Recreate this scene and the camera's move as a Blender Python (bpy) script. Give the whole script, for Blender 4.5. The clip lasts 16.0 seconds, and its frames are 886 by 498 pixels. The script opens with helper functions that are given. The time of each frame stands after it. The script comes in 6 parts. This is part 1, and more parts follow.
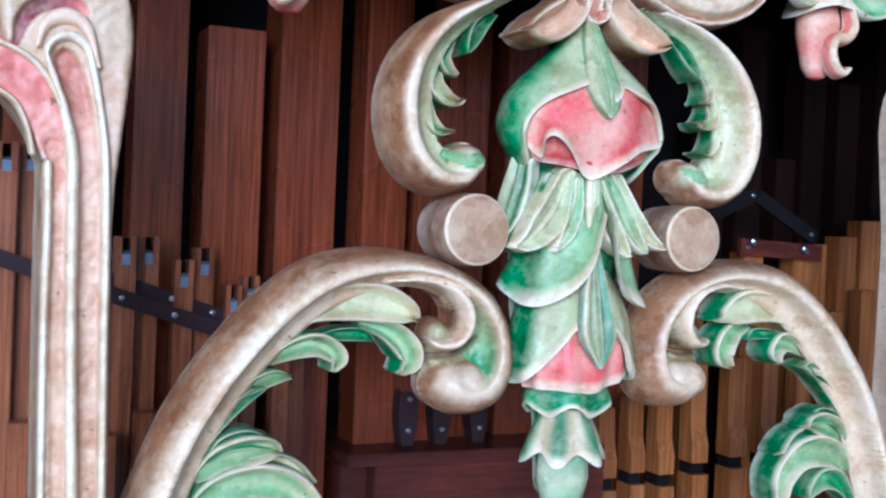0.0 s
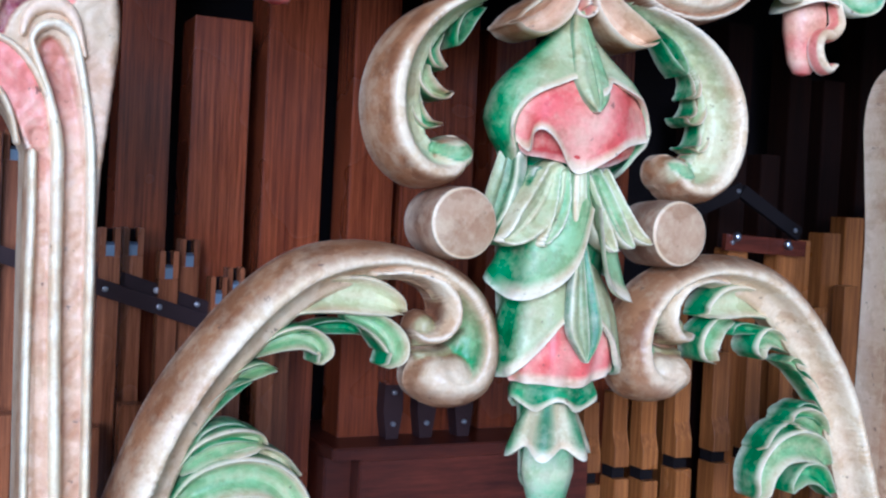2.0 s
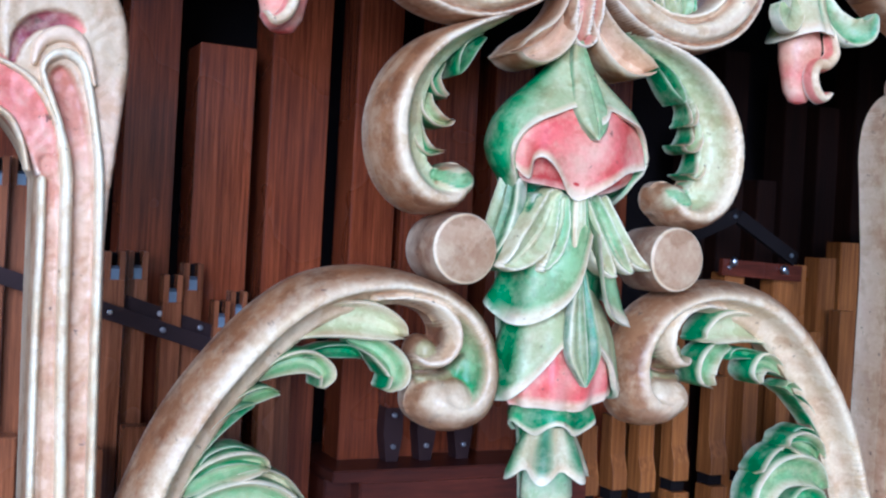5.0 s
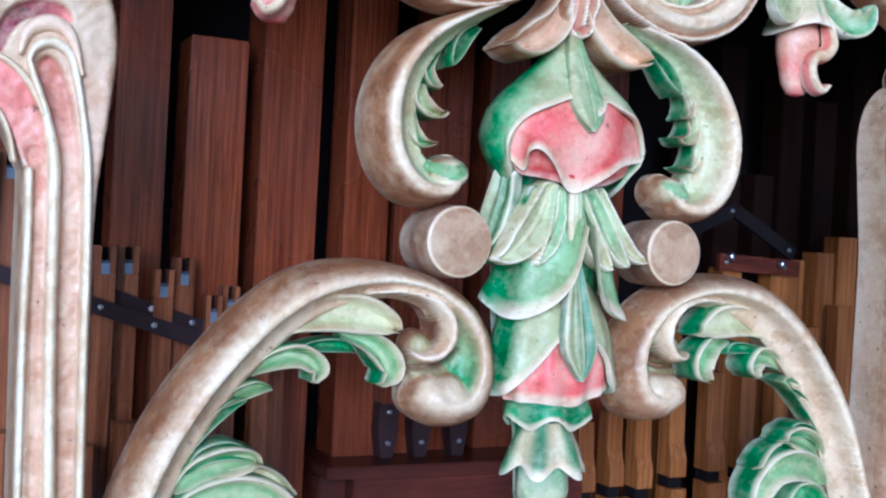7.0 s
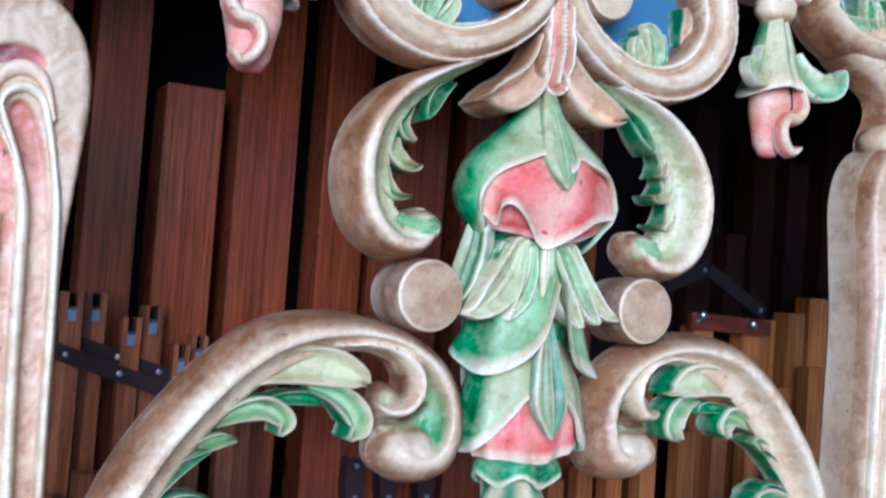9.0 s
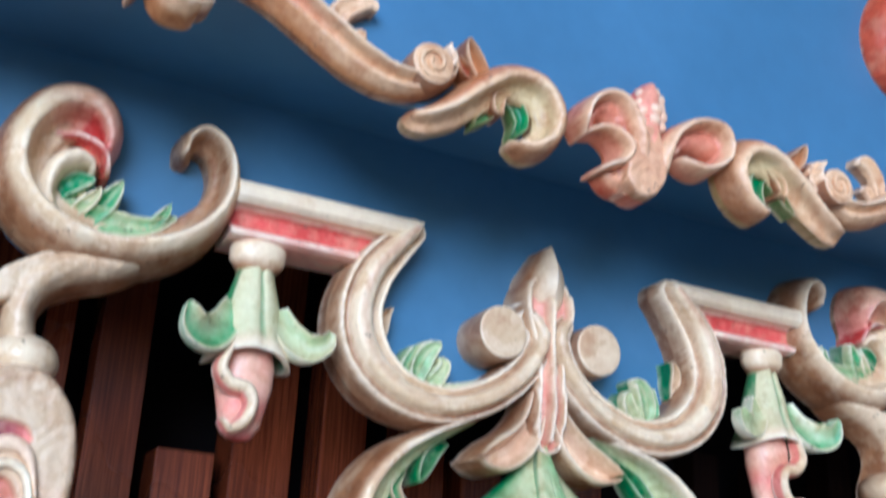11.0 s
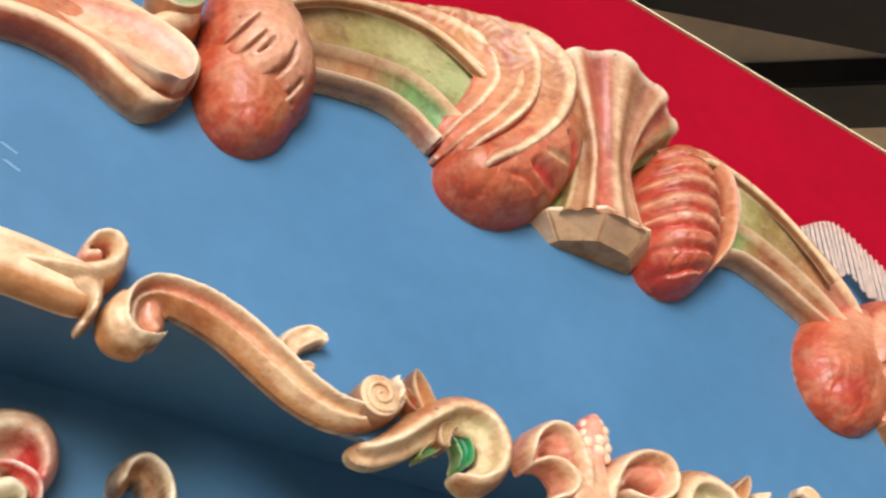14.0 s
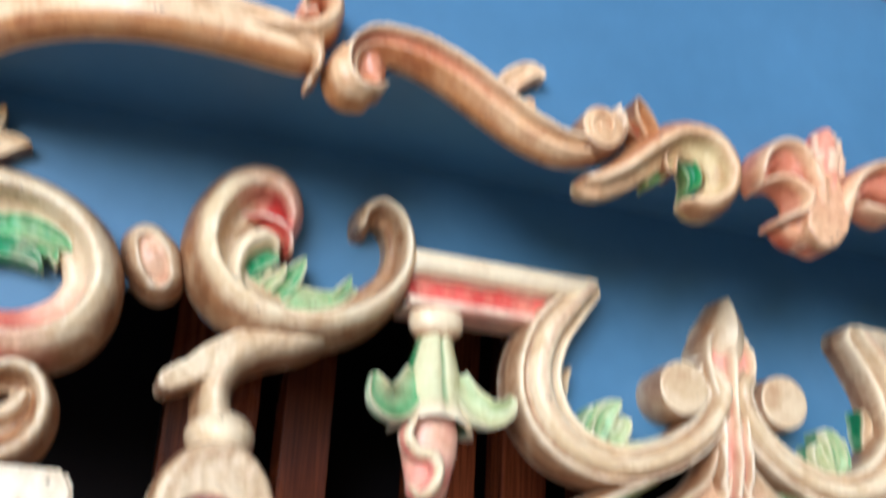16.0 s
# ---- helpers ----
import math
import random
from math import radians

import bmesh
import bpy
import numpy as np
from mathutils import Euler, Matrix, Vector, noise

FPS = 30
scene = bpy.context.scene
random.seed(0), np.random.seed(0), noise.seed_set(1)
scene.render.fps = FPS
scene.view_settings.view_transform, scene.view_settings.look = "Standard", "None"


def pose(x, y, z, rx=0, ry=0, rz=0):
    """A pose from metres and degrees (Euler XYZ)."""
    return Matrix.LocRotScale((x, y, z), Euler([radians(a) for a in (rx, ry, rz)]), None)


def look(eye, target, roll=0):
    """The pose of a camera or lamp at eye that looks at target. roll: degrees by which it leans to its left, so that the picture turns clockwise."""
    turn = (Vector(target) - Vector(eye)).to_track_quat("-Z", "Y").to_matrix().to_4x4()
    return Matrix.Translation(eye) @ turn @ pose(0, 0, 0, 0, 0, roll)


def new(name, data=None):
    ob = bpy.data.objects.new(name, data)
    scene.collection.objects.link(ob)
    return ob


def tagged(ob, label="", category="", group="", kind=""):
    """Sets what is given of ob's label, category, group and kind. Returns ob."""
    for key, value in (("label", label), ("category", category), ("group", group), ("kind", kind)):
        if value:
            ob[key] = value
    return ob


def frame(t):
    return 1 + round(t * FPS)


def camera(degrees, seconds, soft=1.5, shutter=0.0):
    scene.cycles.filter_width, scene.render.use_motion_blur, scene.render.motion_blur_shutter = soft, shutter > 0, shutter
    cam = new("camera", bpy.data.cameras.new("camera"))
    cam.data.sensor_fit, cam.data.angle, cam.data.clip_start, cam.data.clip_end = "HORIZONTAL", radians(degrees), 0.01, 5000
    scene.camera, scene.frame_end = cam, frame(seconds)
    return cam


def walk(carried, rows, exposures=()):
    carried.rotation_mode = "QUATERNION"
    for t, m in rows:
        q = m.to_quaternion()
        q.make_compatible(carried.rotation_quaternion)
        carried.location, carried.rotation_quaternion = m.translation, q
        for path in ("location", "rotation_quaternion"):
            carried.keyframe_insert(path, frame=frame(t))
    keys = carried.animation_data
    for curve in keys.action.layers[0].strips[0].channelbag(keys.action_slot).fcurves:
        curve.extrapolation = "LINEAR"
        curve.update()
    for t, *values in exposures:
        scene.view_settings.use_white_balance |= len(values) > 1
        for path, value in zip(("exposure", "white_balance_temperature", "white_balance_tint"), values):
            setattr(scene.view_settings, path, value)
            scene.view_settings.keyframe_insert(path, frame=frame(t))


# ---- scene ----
# ---------------------------------------------------------------- camera
FOV = 43.9
PATH = [
    (0.0, -0.9315, -1.5401, 1.6000, -24.885, -1.085, -2.469),
    (0.5, -0.9312, -1.5359, 1.6015, -25.737, -1.144, -2.667),
    (1.0, -0.9291, -1.5345, 1.5986, -25.910, -1.264, -2.599),
    (1.5, -0.9336, -1.5323, 1.6006, -25.887, -1.294, -2.710),
    (2.0, -0.9369, -1.5320, 1.5986, -25.841, -1.366, -2.879),
    (2.5, -0.9420, -1.5347, 1.5991, -25.697, -1.081, -2.967),
    (3.0, -0.9444, -1.5456, 1.6025, -25.642, -0.816, -2.662),
    (3.5, -0.9526, -1.5563, 1.6084, -26.282, -0.613, -2.868),
    (4.0, -0.9532, -1.5589, 1.6142, -26.490, -0.482, -3.060),
    (4.5, -0.9532, -1.5557, 1.6109, -25.959, -0.321, -3.111),
    (7.0, -0.9396, -1.5352, 1.5965, -26.127, -0.301, -2.976),
    (7.5, -0.9350, -1.5325, 1.5942, -26.138, -0.400, -3.257),
    (8.0, -0.9368, -1.5391, 1.5913, -26.317, 0.142, -3.319),
    (10.3, -0.9243, -1.5214, 1.6233, -28.214, 12.069, -4.221),
    (10.5, -0.9269, -1.5262, 1.6262, -28.055, 14.600, -3.897),
    (11.0, -0.9262, -1.5275, 1.6311, -27.475, 20.154, -2.839),
    (11.5, -0.9369, -1.5411, 1.6602, -27.589, 24.014, -2.314),
    (12.0, -0.9513, -1.5443, 1.6681, -28.354, 28.332, -2.116),
    (12.5, -0.9581, -1.5522, 1.6810, -29.827, 32.798, -2.103),
    (13.0, -0.9487, -1.5495, 1.6709, -31.184, 34.446, -2.425),
    (13.5, -0.9481, -1.5479, 1.6727, -31.385, 34.855, -2.231),
    (14.0, -0.9519, -1.5431, 1.6750, -30.750, 35.531, -2.077),
    (14.5, -0.9722, -1.5351, 1.6680, -26.020, 36.213, -2.471),
    (15.0, -0.9823, -1.5492, 1.6651, -22.210, 35.517, -2.519),
    (15.5, -0.9754, -1.5542, 1.6570, -19.246, 31.208, -2.982),
    (16.0, -0.9724, -1.5398, 1.6748, -19.178, 21.150, -3.115),
]
cam = camera(FOV, 16.0, soft=2.3, shutter=0.7)
walk(cam, [(r[0], pose(r[1], r[2], r[3], 90 + r[5], r[6], r[4])) for r in PATH],
     exposures=((0.0, -0.25, 3990, 14), (8.2, -0.25, 3990, 14), (10.3, -0.28, 4030, 14), (11.2, -0.27, 4320, 11), (12.5, -0.16, 5100, 8), (14.0, 0.02, 5050, 8), (15.5, -0.08, 5250, 8), (16.0, -0.08, 4650, 9)))

# ---------------------------------------------------------------- daylight
world = bpy.data.worlds.new("sky")
scene.world = world
world.use_nodes = True
wn = world.node_tree.nodes
sky = wn.new("ShaderNodeTexSky")
sky.sky_type = "NISHITA"
sky.sun_disc = False
sky.dust_density, sky.ozone_density = 2.5, 1.0
sky.sun_elevation, sky.sun_rotation = radians(11.5), radians(208)
world.node_tree.links.new(sky.outputs[0], wn["Background"].inputs[0])
wn["Background"].inputs[1].default_value = 0.13
sun_data = bpy.data.lights.new("sun", "SUN")
sun_data.energy, sun_data.angle, sun_data.color = 3.45, radians(29), (1.0, 0.94, 0.86)
sun = new("sun", sun_data)
sun.matrix_basis = look((-1.9, -3.5, .80), (0, 0, 0))

# ---------------------------------------------------------------- paint colours
TAN = (0.35, 0.185, 0.09)
CREAM = (0.84, 0.73, 0.57)
BROWN = (0.19, 0.095, 0.055)
PINK = (0.72, 0.125, 0.125)
ROSE = (0.80, 0.32, 0.30)
RED = (0.50, 0.045, 0.04)
GREEN = (0.010, 0.22, 0.07)
MINT = (0.065, 0.37, 0.14)
PALE = (0.44, 0.58, 0.33)
OCHRE = (0.52, 0.28, 0.115)
RUST = (0.48, 0.10, 0.045)
OLIVE = (0.27, 0.36, 0.12)


# ---------------------------------------------------------------- materials
def mat(name):
    m = bpy.data.materials.new(name)
    m.use_nodes = True
    return m, m.node_tree.nodes, m.node_tree.links, m.node_tree.nodes["Principled BSDF"]


def tex(nd, ln, scale, detail=4.0, rough=0.55, stretch=None, kind="ShaderNodeTexNoise"):
    co = nd.new("ShaderNodeTexCoord")
    t = nd.new(kind)
    t.inputs["Scale"].default_value = scale
    if kind == "ShaderNodeTexNoise":
        t.inputs["Detail"].default_value, t.inputs["Roughness"].default_value = detail, rough
    if stretch:
        mp = nd.new("ShaderNodeMapping")
        mp.inputs["Scale"].default_value = stretch
        ln.new(co.outputs["Object"], mp.inputs[0])
        ln.new(mp.outputs[0], t.inputs["Vector"])
    else:
        ln.new(co.outputs["Object"], t.inputs["Vector"])
    return t.outputs[0]


def ramp(nd, ln, fac, a, b, ca=(0, 0, 0, 1), cb=(1, 1, 1, 1)):
    r = nd.new("ShaderNodeValToRGB")
    r.color_ramp.elements[0].position, r.color_ramp.elements[1].position = a, b
    r.color_ramp.elements[0].color, r.color_ramp.elements[1].color = ca, cb
    ln.new(fac, r.inputs[0])
    return r.outputs[0]


def mix(nd, ln, fac, a, b, mode="MIX"):
    m = nd.new("ShaderNodeMix")
    m.data_type, m.blend_type = "RGBA", mode
    for sock, v in ((m.inputs[0], fac), (m.inputs[6], a), (m.inputs[7], b)):
        if isinstance(v, (int, float)):
            sock.default_value = v
        elif isinstance(v, tuple):
            sock.default_value = (*v[:3], 1)
        else:
            ln.new(v, sock)
    return m.outputs[2]


def bump(nd, ln, bsdf, fac, strength, dist):
    b = nd.new("ShaderNodeBump")
    b.inputs["Strength"].default_value, b.inputs["Distance"].default_value = strength, dist
    ln.new(fac, b.inputs["Height"])
    ln.new(b.outputs[0], bsdf.inputs["Normal"])


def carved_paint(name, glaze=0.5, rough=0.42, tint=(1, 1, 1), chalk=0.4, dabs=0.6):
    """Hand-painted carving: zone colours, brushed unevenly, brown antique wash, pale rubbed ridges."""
    m, nd, ln, b = mat(name)
    at = nd.new("ShaderNodeAttribute")
    at.attribute_name = "paint"
    base = at.outputs["Color"]
    if tint != (1, 1, 1):
        base = mix(nd, ln, 1.0, base, tint, "MULTIPLY")
    big = tex(nd, ln, 8.0, 6.0, 0.65)
    mid = tex(nd, ln, 34.0, 6.0, 0.7)
    wash = mix(nd, ln, 0.45, big, mid)
    base = mix(nd, ln, ramp(nd, ln, wash, 0.47, 0.60, cb=(glaze, glaze, glaze, 1)), base, mix(nd, ln, 0.85, base, (0.62, 0.38, 0.21), "MULTIPLY"))
    dab = tex(nd, ln, 15.0, 4.0, 0.6)
    base = mix(nd, ln, ramp(nd, ln, dab, 0.50, 0.545, cb=(dabs, dabs, dabs, 1)), base, mix(nd, ln, 1.0, base, mix(nd, ln, 0.35, base, (0.62, 0.52, 0.40)), "MULTIPLY"))
    pale = mix(nd, ln, 0.4, tex(nd, ln, 19.0, 5.0, 0.65), tex(nd, ln, 52.0, 5.0, 0.7))
    base = mix(nd, ln, ramp(nd, ln, pale, 0.48, 0.60, cb=(chalk, chalk, chalk, 1)), base, tuple(t * c for t, c in zip(tint, (0.82, 0.75, 0.58))))
    fine = tex(nd, ln, 110.0, 4.0, 0.7)
    base = mix(nd, ln, 0.32, base, ramp(nd, ln, fine, 0.3, 0.6, (0.72, 0.6, 0.48, 1), (1, 1, 1, 1)), "MULTIPLY")
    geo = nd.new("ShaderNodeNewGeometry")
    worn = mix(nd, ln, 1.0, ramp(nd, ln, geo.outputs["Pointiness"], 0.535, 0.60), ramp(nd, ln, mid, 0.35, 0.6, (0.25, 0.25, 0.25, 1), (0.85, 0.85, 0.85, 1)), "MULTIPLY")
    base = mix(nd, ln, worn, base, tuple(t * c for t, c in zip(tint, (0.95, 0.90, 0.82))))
    nick = tex(nd, ln, 58.0, 3.0, 0.6)
    base = mix(nd, ln, ramp(nd, ln, nick, 0.68, 0.73, cb=(0.75, 0.75, 0.75, 1)), base, (0.11, 0.06, 0.04))
    ln.new(base, b.inputs["Base Color"])
    ln.new(ramp(nd, ln, mid, 0.3, 0.7, (rough - 0.12,) * 3 + (1,), (rough + 0.16,) * 3 + (1,)), b.inputs["Roughness"])
    b.inputs["Coat Weight"].default_value, b.inputs["Coat Roughness"].default_value = 0.12, 0.25
    b.inputs["Specular IOR Level"].default_value = 0.4
    hew = tex(nd, ln, 26.0, 2.0, 0.4)
    bump(nd, ln, b, mix(nd, ln, 0.35, hew, fine), 0.5, 0.006)
    return m


def wood(name, dark, light, rough=0.33, along=(34, 34, 1.1), coat=0.12):
    """Varnished planks: grain along z, each piece a little different."""
    m, nd, ln, b = mat(name)
    grain = tex(nd, ln, 4.0, 8.0, 0.7, along)
    fine = tex(nd, ln, 16.0, 4.0, 0.7, (along[0], along[1], along[2] * 0.6))
    col = mix(nd, ln, ramp(nd, ln, grain, 0.35, 0.68), dark, light)
    col = mix(nd, ln, ramp(nd, ln, fine, 0.42, 0.6, cb=(0.28, 0.28, 0.28, 1)), col, tuple(0.45 * c for c in dark))
    ob = nd.new("ShaderNodeObjectInfo")
    col = mix(nd, ln, 0.6, col, ramp(nd, ln, ob.outputs["Random"], 0.0, 1.0, (0.6, 0.52, 0.5, 1), (1.15, 1.1, 1.05, 1)), "MULTIPLY")
    blot = tex(nd, ln, 3.0, 3.0, 0.5)
    col = mix(nd, ln, ramp(nd, ln, blot, 0.5, 0.75, cb=(0.35, 0.35, 0.35, 1)), col, tuple(0.5 * c for c in dark))
    ln.new(col, b.inputs["Base Color"])
    ln.new(ramp(nd, ln, blot, 0.3, 0.7, (rough - 0.08,) * 3 + (1,), (rough + 0.1,) * 3 + (1,)), b.inputs["Roughness"])
    b.inputs["Coat Weight"].default_value, b.inputs["Coat Roughness"].default_value = coat, 0.25
    b.inputs["Specular IOR Level"].default_value = 0.3
    bump(nd, ln, b, fine, 0.15, 0.001)
    return m


def plain(name, color, rough=0.5, metal=0.0, vary=0.2, scale=12.0, coat=0.0):
    m, nd, ln, b = mat(name)
    n1, n2 = tex(nd, ln, scale, 5.0, 0.6), tex(nd, ln, scale * 9, 3.0, 0.6)
    col = mix(nd, ln, ramp(nd, ln, n1, 0.3, 0.7), tuple(c * (1 - vary) for c in color), tuple(min(1, c * (1 + vary)) for c in color))
    col = mix(nd, ln, 0.3, col, ramp(nd, ln, n2, 0.3, 0.7, (0.7, 0.7, 0.7, 1)), "MULTIPLY")
    ln.new(col, b.inputs["Base Color"])
    ln.new(ramp(nd, ln, n1, 0.3, 0.7, (rough * 0.85,) * 3 + (1,), (min(1, rough * 1.15),) * 3 + (1,)), b.inputs["Roughness"])
    b.inputs["Metallic"].default_value, b.inputs["Coat Weight"].default_value = metal, coat
    bump(nd, ln, b, n2, 0.1, 0.001)
    return m


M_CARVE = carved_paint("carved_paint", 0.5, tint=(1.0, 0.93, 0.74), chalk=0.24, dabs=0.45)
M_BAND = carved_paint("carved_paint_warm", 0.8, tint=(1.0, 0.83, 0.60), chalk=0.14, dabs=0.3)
M_BLUE = plain("blue_paint", (0.077, 0.173, 0.292), 0.5, vary=0.09, scale=2.5, coat=0.1)
M_RED = plain("red_cloth", (0.32, 0.0008, 0.012), 0.95, vary=0.08, scale=3.0)
M_RED.node_tree.nodes["Principled BSDF"].inputs["Specular IOR Level"].default_value = 0.05
M_PIPE = wood("red_brown_pipe_wood", (0.09, 0.019, 0.007), (0.29, 0.075, 0.021), 0.24, coat=0.08)
M_PIPE2 = wood("yellow_brown_pipe_wood", (0.17, 0.057, 0.010), (0.41, 0.165, 0.034))
M_PIPE3 = wood("brown_pipe_wood", (0.13, 0.042, 0.014), (0.36, 0.135, 0.048), 0.28)
M_CHEST = wood("dark_chest_wood", (0.04, 0.008, 0.004), (0.11, 0.024, 0.010), 0.3, (1.2, 14, 14), 0.15)
# pipe wood taken down to near-black: the far rank's shade as colour
M_FAR = wood("shade_dark_pipe_wood", (0.006, 0.0024, 0.0012), (0.020, 0.0065, 0.003), 0.6, coat=0.0)
# near-black: shade of chamber, slots and mouths as colour; also black iron
M_DARK = plain("shade_and_iron_black", (0.008, 0.006, 0.006), 0.8)
M_STRAP = plain("dark_leather", (0.022, 0.010, 0.010), 0.5)
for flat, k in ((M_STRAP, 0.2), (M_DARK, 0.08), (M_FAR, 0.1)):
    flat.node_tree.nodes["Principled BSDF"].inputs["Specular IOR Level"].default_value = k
M_METAL = plain("steel", (0.45, 0.45, 0.47), 0.3, 1.0)
# flap colour: the bluish sky reflection is put into the grey-blue
M_FLAP = plain("sky_tinted_flap", (0.16, 0.20, 0.25), 0.45, 0.3)
M_OCHRE = plain("ochre_board", (0.88, 0.66, 0.38), 0.6, vary=0.12, scale=2.0)
M_BEAM = plain("black_beam", (0.01, 0.0095, 0.01), 0.6)
M_FRINGE = plain("grey_cord", (0.60, 0.45, 0.35), 0.85, vary=0.25, scale=60)
# unseen floor, made pale to bounce light onto undersides and ceiling
M_FLOOR = plain("pale_bounce_floor", (0.66, 0.60, 0.52), 0.8)
M_WHITE = plain("white_scuff", (0.22, 0.34, 0.47), 0.6)


# ---------------------------------------------------------------- building kit
def thing(name, label, category, at=(0, 0, 0), group="", kind=""):
    ob = new(name)
    ob.empty_display_size = 0.05
    ob.location = at
    return tagged(ob, label, category, group, kind)


def part(name, bm, material, parent=None, label="", smooth=True):
    bmesh.ops.recalc_face_normals(bm, faces=bm.faces)
    me = bpy.data.meshes.new(name)
    for f in bm.faces:
        f.smooth = smooth
    bm.to_mesh(me)
    bm.free()
    me.materials.append(material)
    if smooth:
        me.set_sharp_from_angle(angle=radians(52))
    ob = new(name, me)
    if parent:
        ob.parent = parent
        at, up = Vector(parent.location), parent.parent
        ob.matrix_parent_inverse = Matrix.Translation(-at) if not up else Matrix()
        if up:
            ob.matrix_parent_inverse = Matrix()
    if label:
        ob["label"] = label
    return ob


def fresh():
    bm = bmesh.new()
    bm.verts.layers.float_color.new("paint")
    return bm


def vert(bm, co, color=CREAM):
    v = bm.verts.new(co)
    v[bm.verts.layers.float_color["paint"]] = (*color, 1)
    return v


def cr(rows, n):
    """A smooth line through rows of numbers, n steps a span."""
    p = np.array(rows, float)
    q = np.vstack([2 * p[0] - p[1], p, 2 * p[-1] - p[-2]])
    out = []
    for i in range(1, len(q) - 2):
        a, b, c, d = q[i - 1:i + 3]
        for k in range(n):
            t = k / n
            out.append(0.5 * (2 * b + (c - a) * t + (2 * a - 5 * b + 4 * c - d) * t * t + (3 * b - a - 3 * c + d) * t ** 3))
    out.append(q[-2])
    return np.array(out)


def blend(a, b, t):
    t = max(0.0, min(1.0, t))
    return tuple(x + (y - x) * t for x, y in zip(a, b))


# profiles: across (-1 left of the way, 1 right), height 0..1, paint zone (0 side, 1 rim, 2 hollow)
GROOVE = ((-1, 0, 0), (-1.02, .3, 0), (-1.0, .6, 0), (-.93, .86, 0), (-.84, .97, 1), (-.73, 1, 1), (-.62, .93, 1), (-.5, .78, 2), (-.25, .66, 2), (0, .63, 2),
          (.25, .66, 2), (.5, .78, 2), (.62, .93, 1), (.73, 1, 1), (.84, .97, 1), (.93, .86, 0), (1.0, .6, 0), (1.02, .3, 0), (1, 0, 0))
ROUND = tuple((-math.cos(math.pi * i / 14), math.sin(math.pi * i / 14), 1 if 4 <= i <= 10 else 0) for i in range(15))
LOG = ((-1, 0, 0), (-1.02, .4, 0), (-.96, .75, 0), (-.8, .95, 1), (-.6, 1, 1), (-.45, .95, 1), (-.3, .86, 2), (0, .84, 2), (.3, .82, 2), (.6, .78, 3), (.85, .66, 3), (1, .4, 3), (1.02, .2, 3), (1, 0, 3))


def sweep(bm, rows, prof, depth, base=0.0, zones=((0, TAN, CREAM, MINT, CREAM),), n=6, mx=1, ends=(1, 1), teeth=None, slim=.92):
    """Carries a profile along a line in the board's plane. rows: x, z, half width, height factor (1 if left out).
    zones: rows of how far along, then a colour for each paint zone. ends: how round each end is. teeth: count and bite of a scalloped right edge."""
    rows = [r if len(r) > 3 else (*r, 1.0) for r in rows]
    c = cr(rows, n)
    tan = np.gradient(c[:, :2], axis=0)
    tan /= np.maximum(np.linalg.norm(tan, axis=1), 1e-9)[:, None]
    st = [(c[i, 0], c[i, 1], max(c[i, 2] * slim, .002), c[i, 3], *tan[i], i / (len(c) - 1)) for i in range(len(c))]
    for where, sgn in ((0, -1), (-1, 1)):
        x, z, w, k, tx, tz, u = st[where]
        r = ends[where]
        extra = [(x + sgn * tx * w * r * e, z + sgn * tz * w * r * e, w * math.sqrt(1 - e * e * .98), k * math.sqrt(1 - .55 * e * e), tx, tz, u) for e in (.35, .62, .82, .94, 1.0)] if r else []
        st = extra[::-1] + st if sgn < 0 else st + extra
    rings = []
    for x, z, w, k, tx, tz, u in st:
        j = 0
        while j < len(zones) - 2 and u > zones[j + 1][0]:
            j += 1
        za, zb = zones[j], zones[min(j + 1, len(zones) - 1)]
        f = (u - za[0]) / (zb[0] - za[0]) if zb[0] > za[0] else 0
        ring = []
        for s, h, zo in prof:
            s2 = s
            if teeth and s > .5:
                s2 = s * (1 - teeth[1] * (1 - abs(math.sin(math.pi * u * teeth[0]))))
            ring.append(vert(bm, (mx * (x - tz * -s2 * w), base - depth * k * h, z + tx * -s2 * w), blend(za[zo + 1], zb[zo + 1], f)))
        rings.append(ring)
    for a, b in zip(rings, rings[1:]):
        for i in range(len(a) - 1):
            bm.faces.new((a[i], a[i + 1], b[i + 1], b[i]))
        bm.faces.new((a[-1], a[0], b[0], b[-1]))
    for ring in (rings[0], rings[-1]):
        bm.faces.new(ring)
    return bm


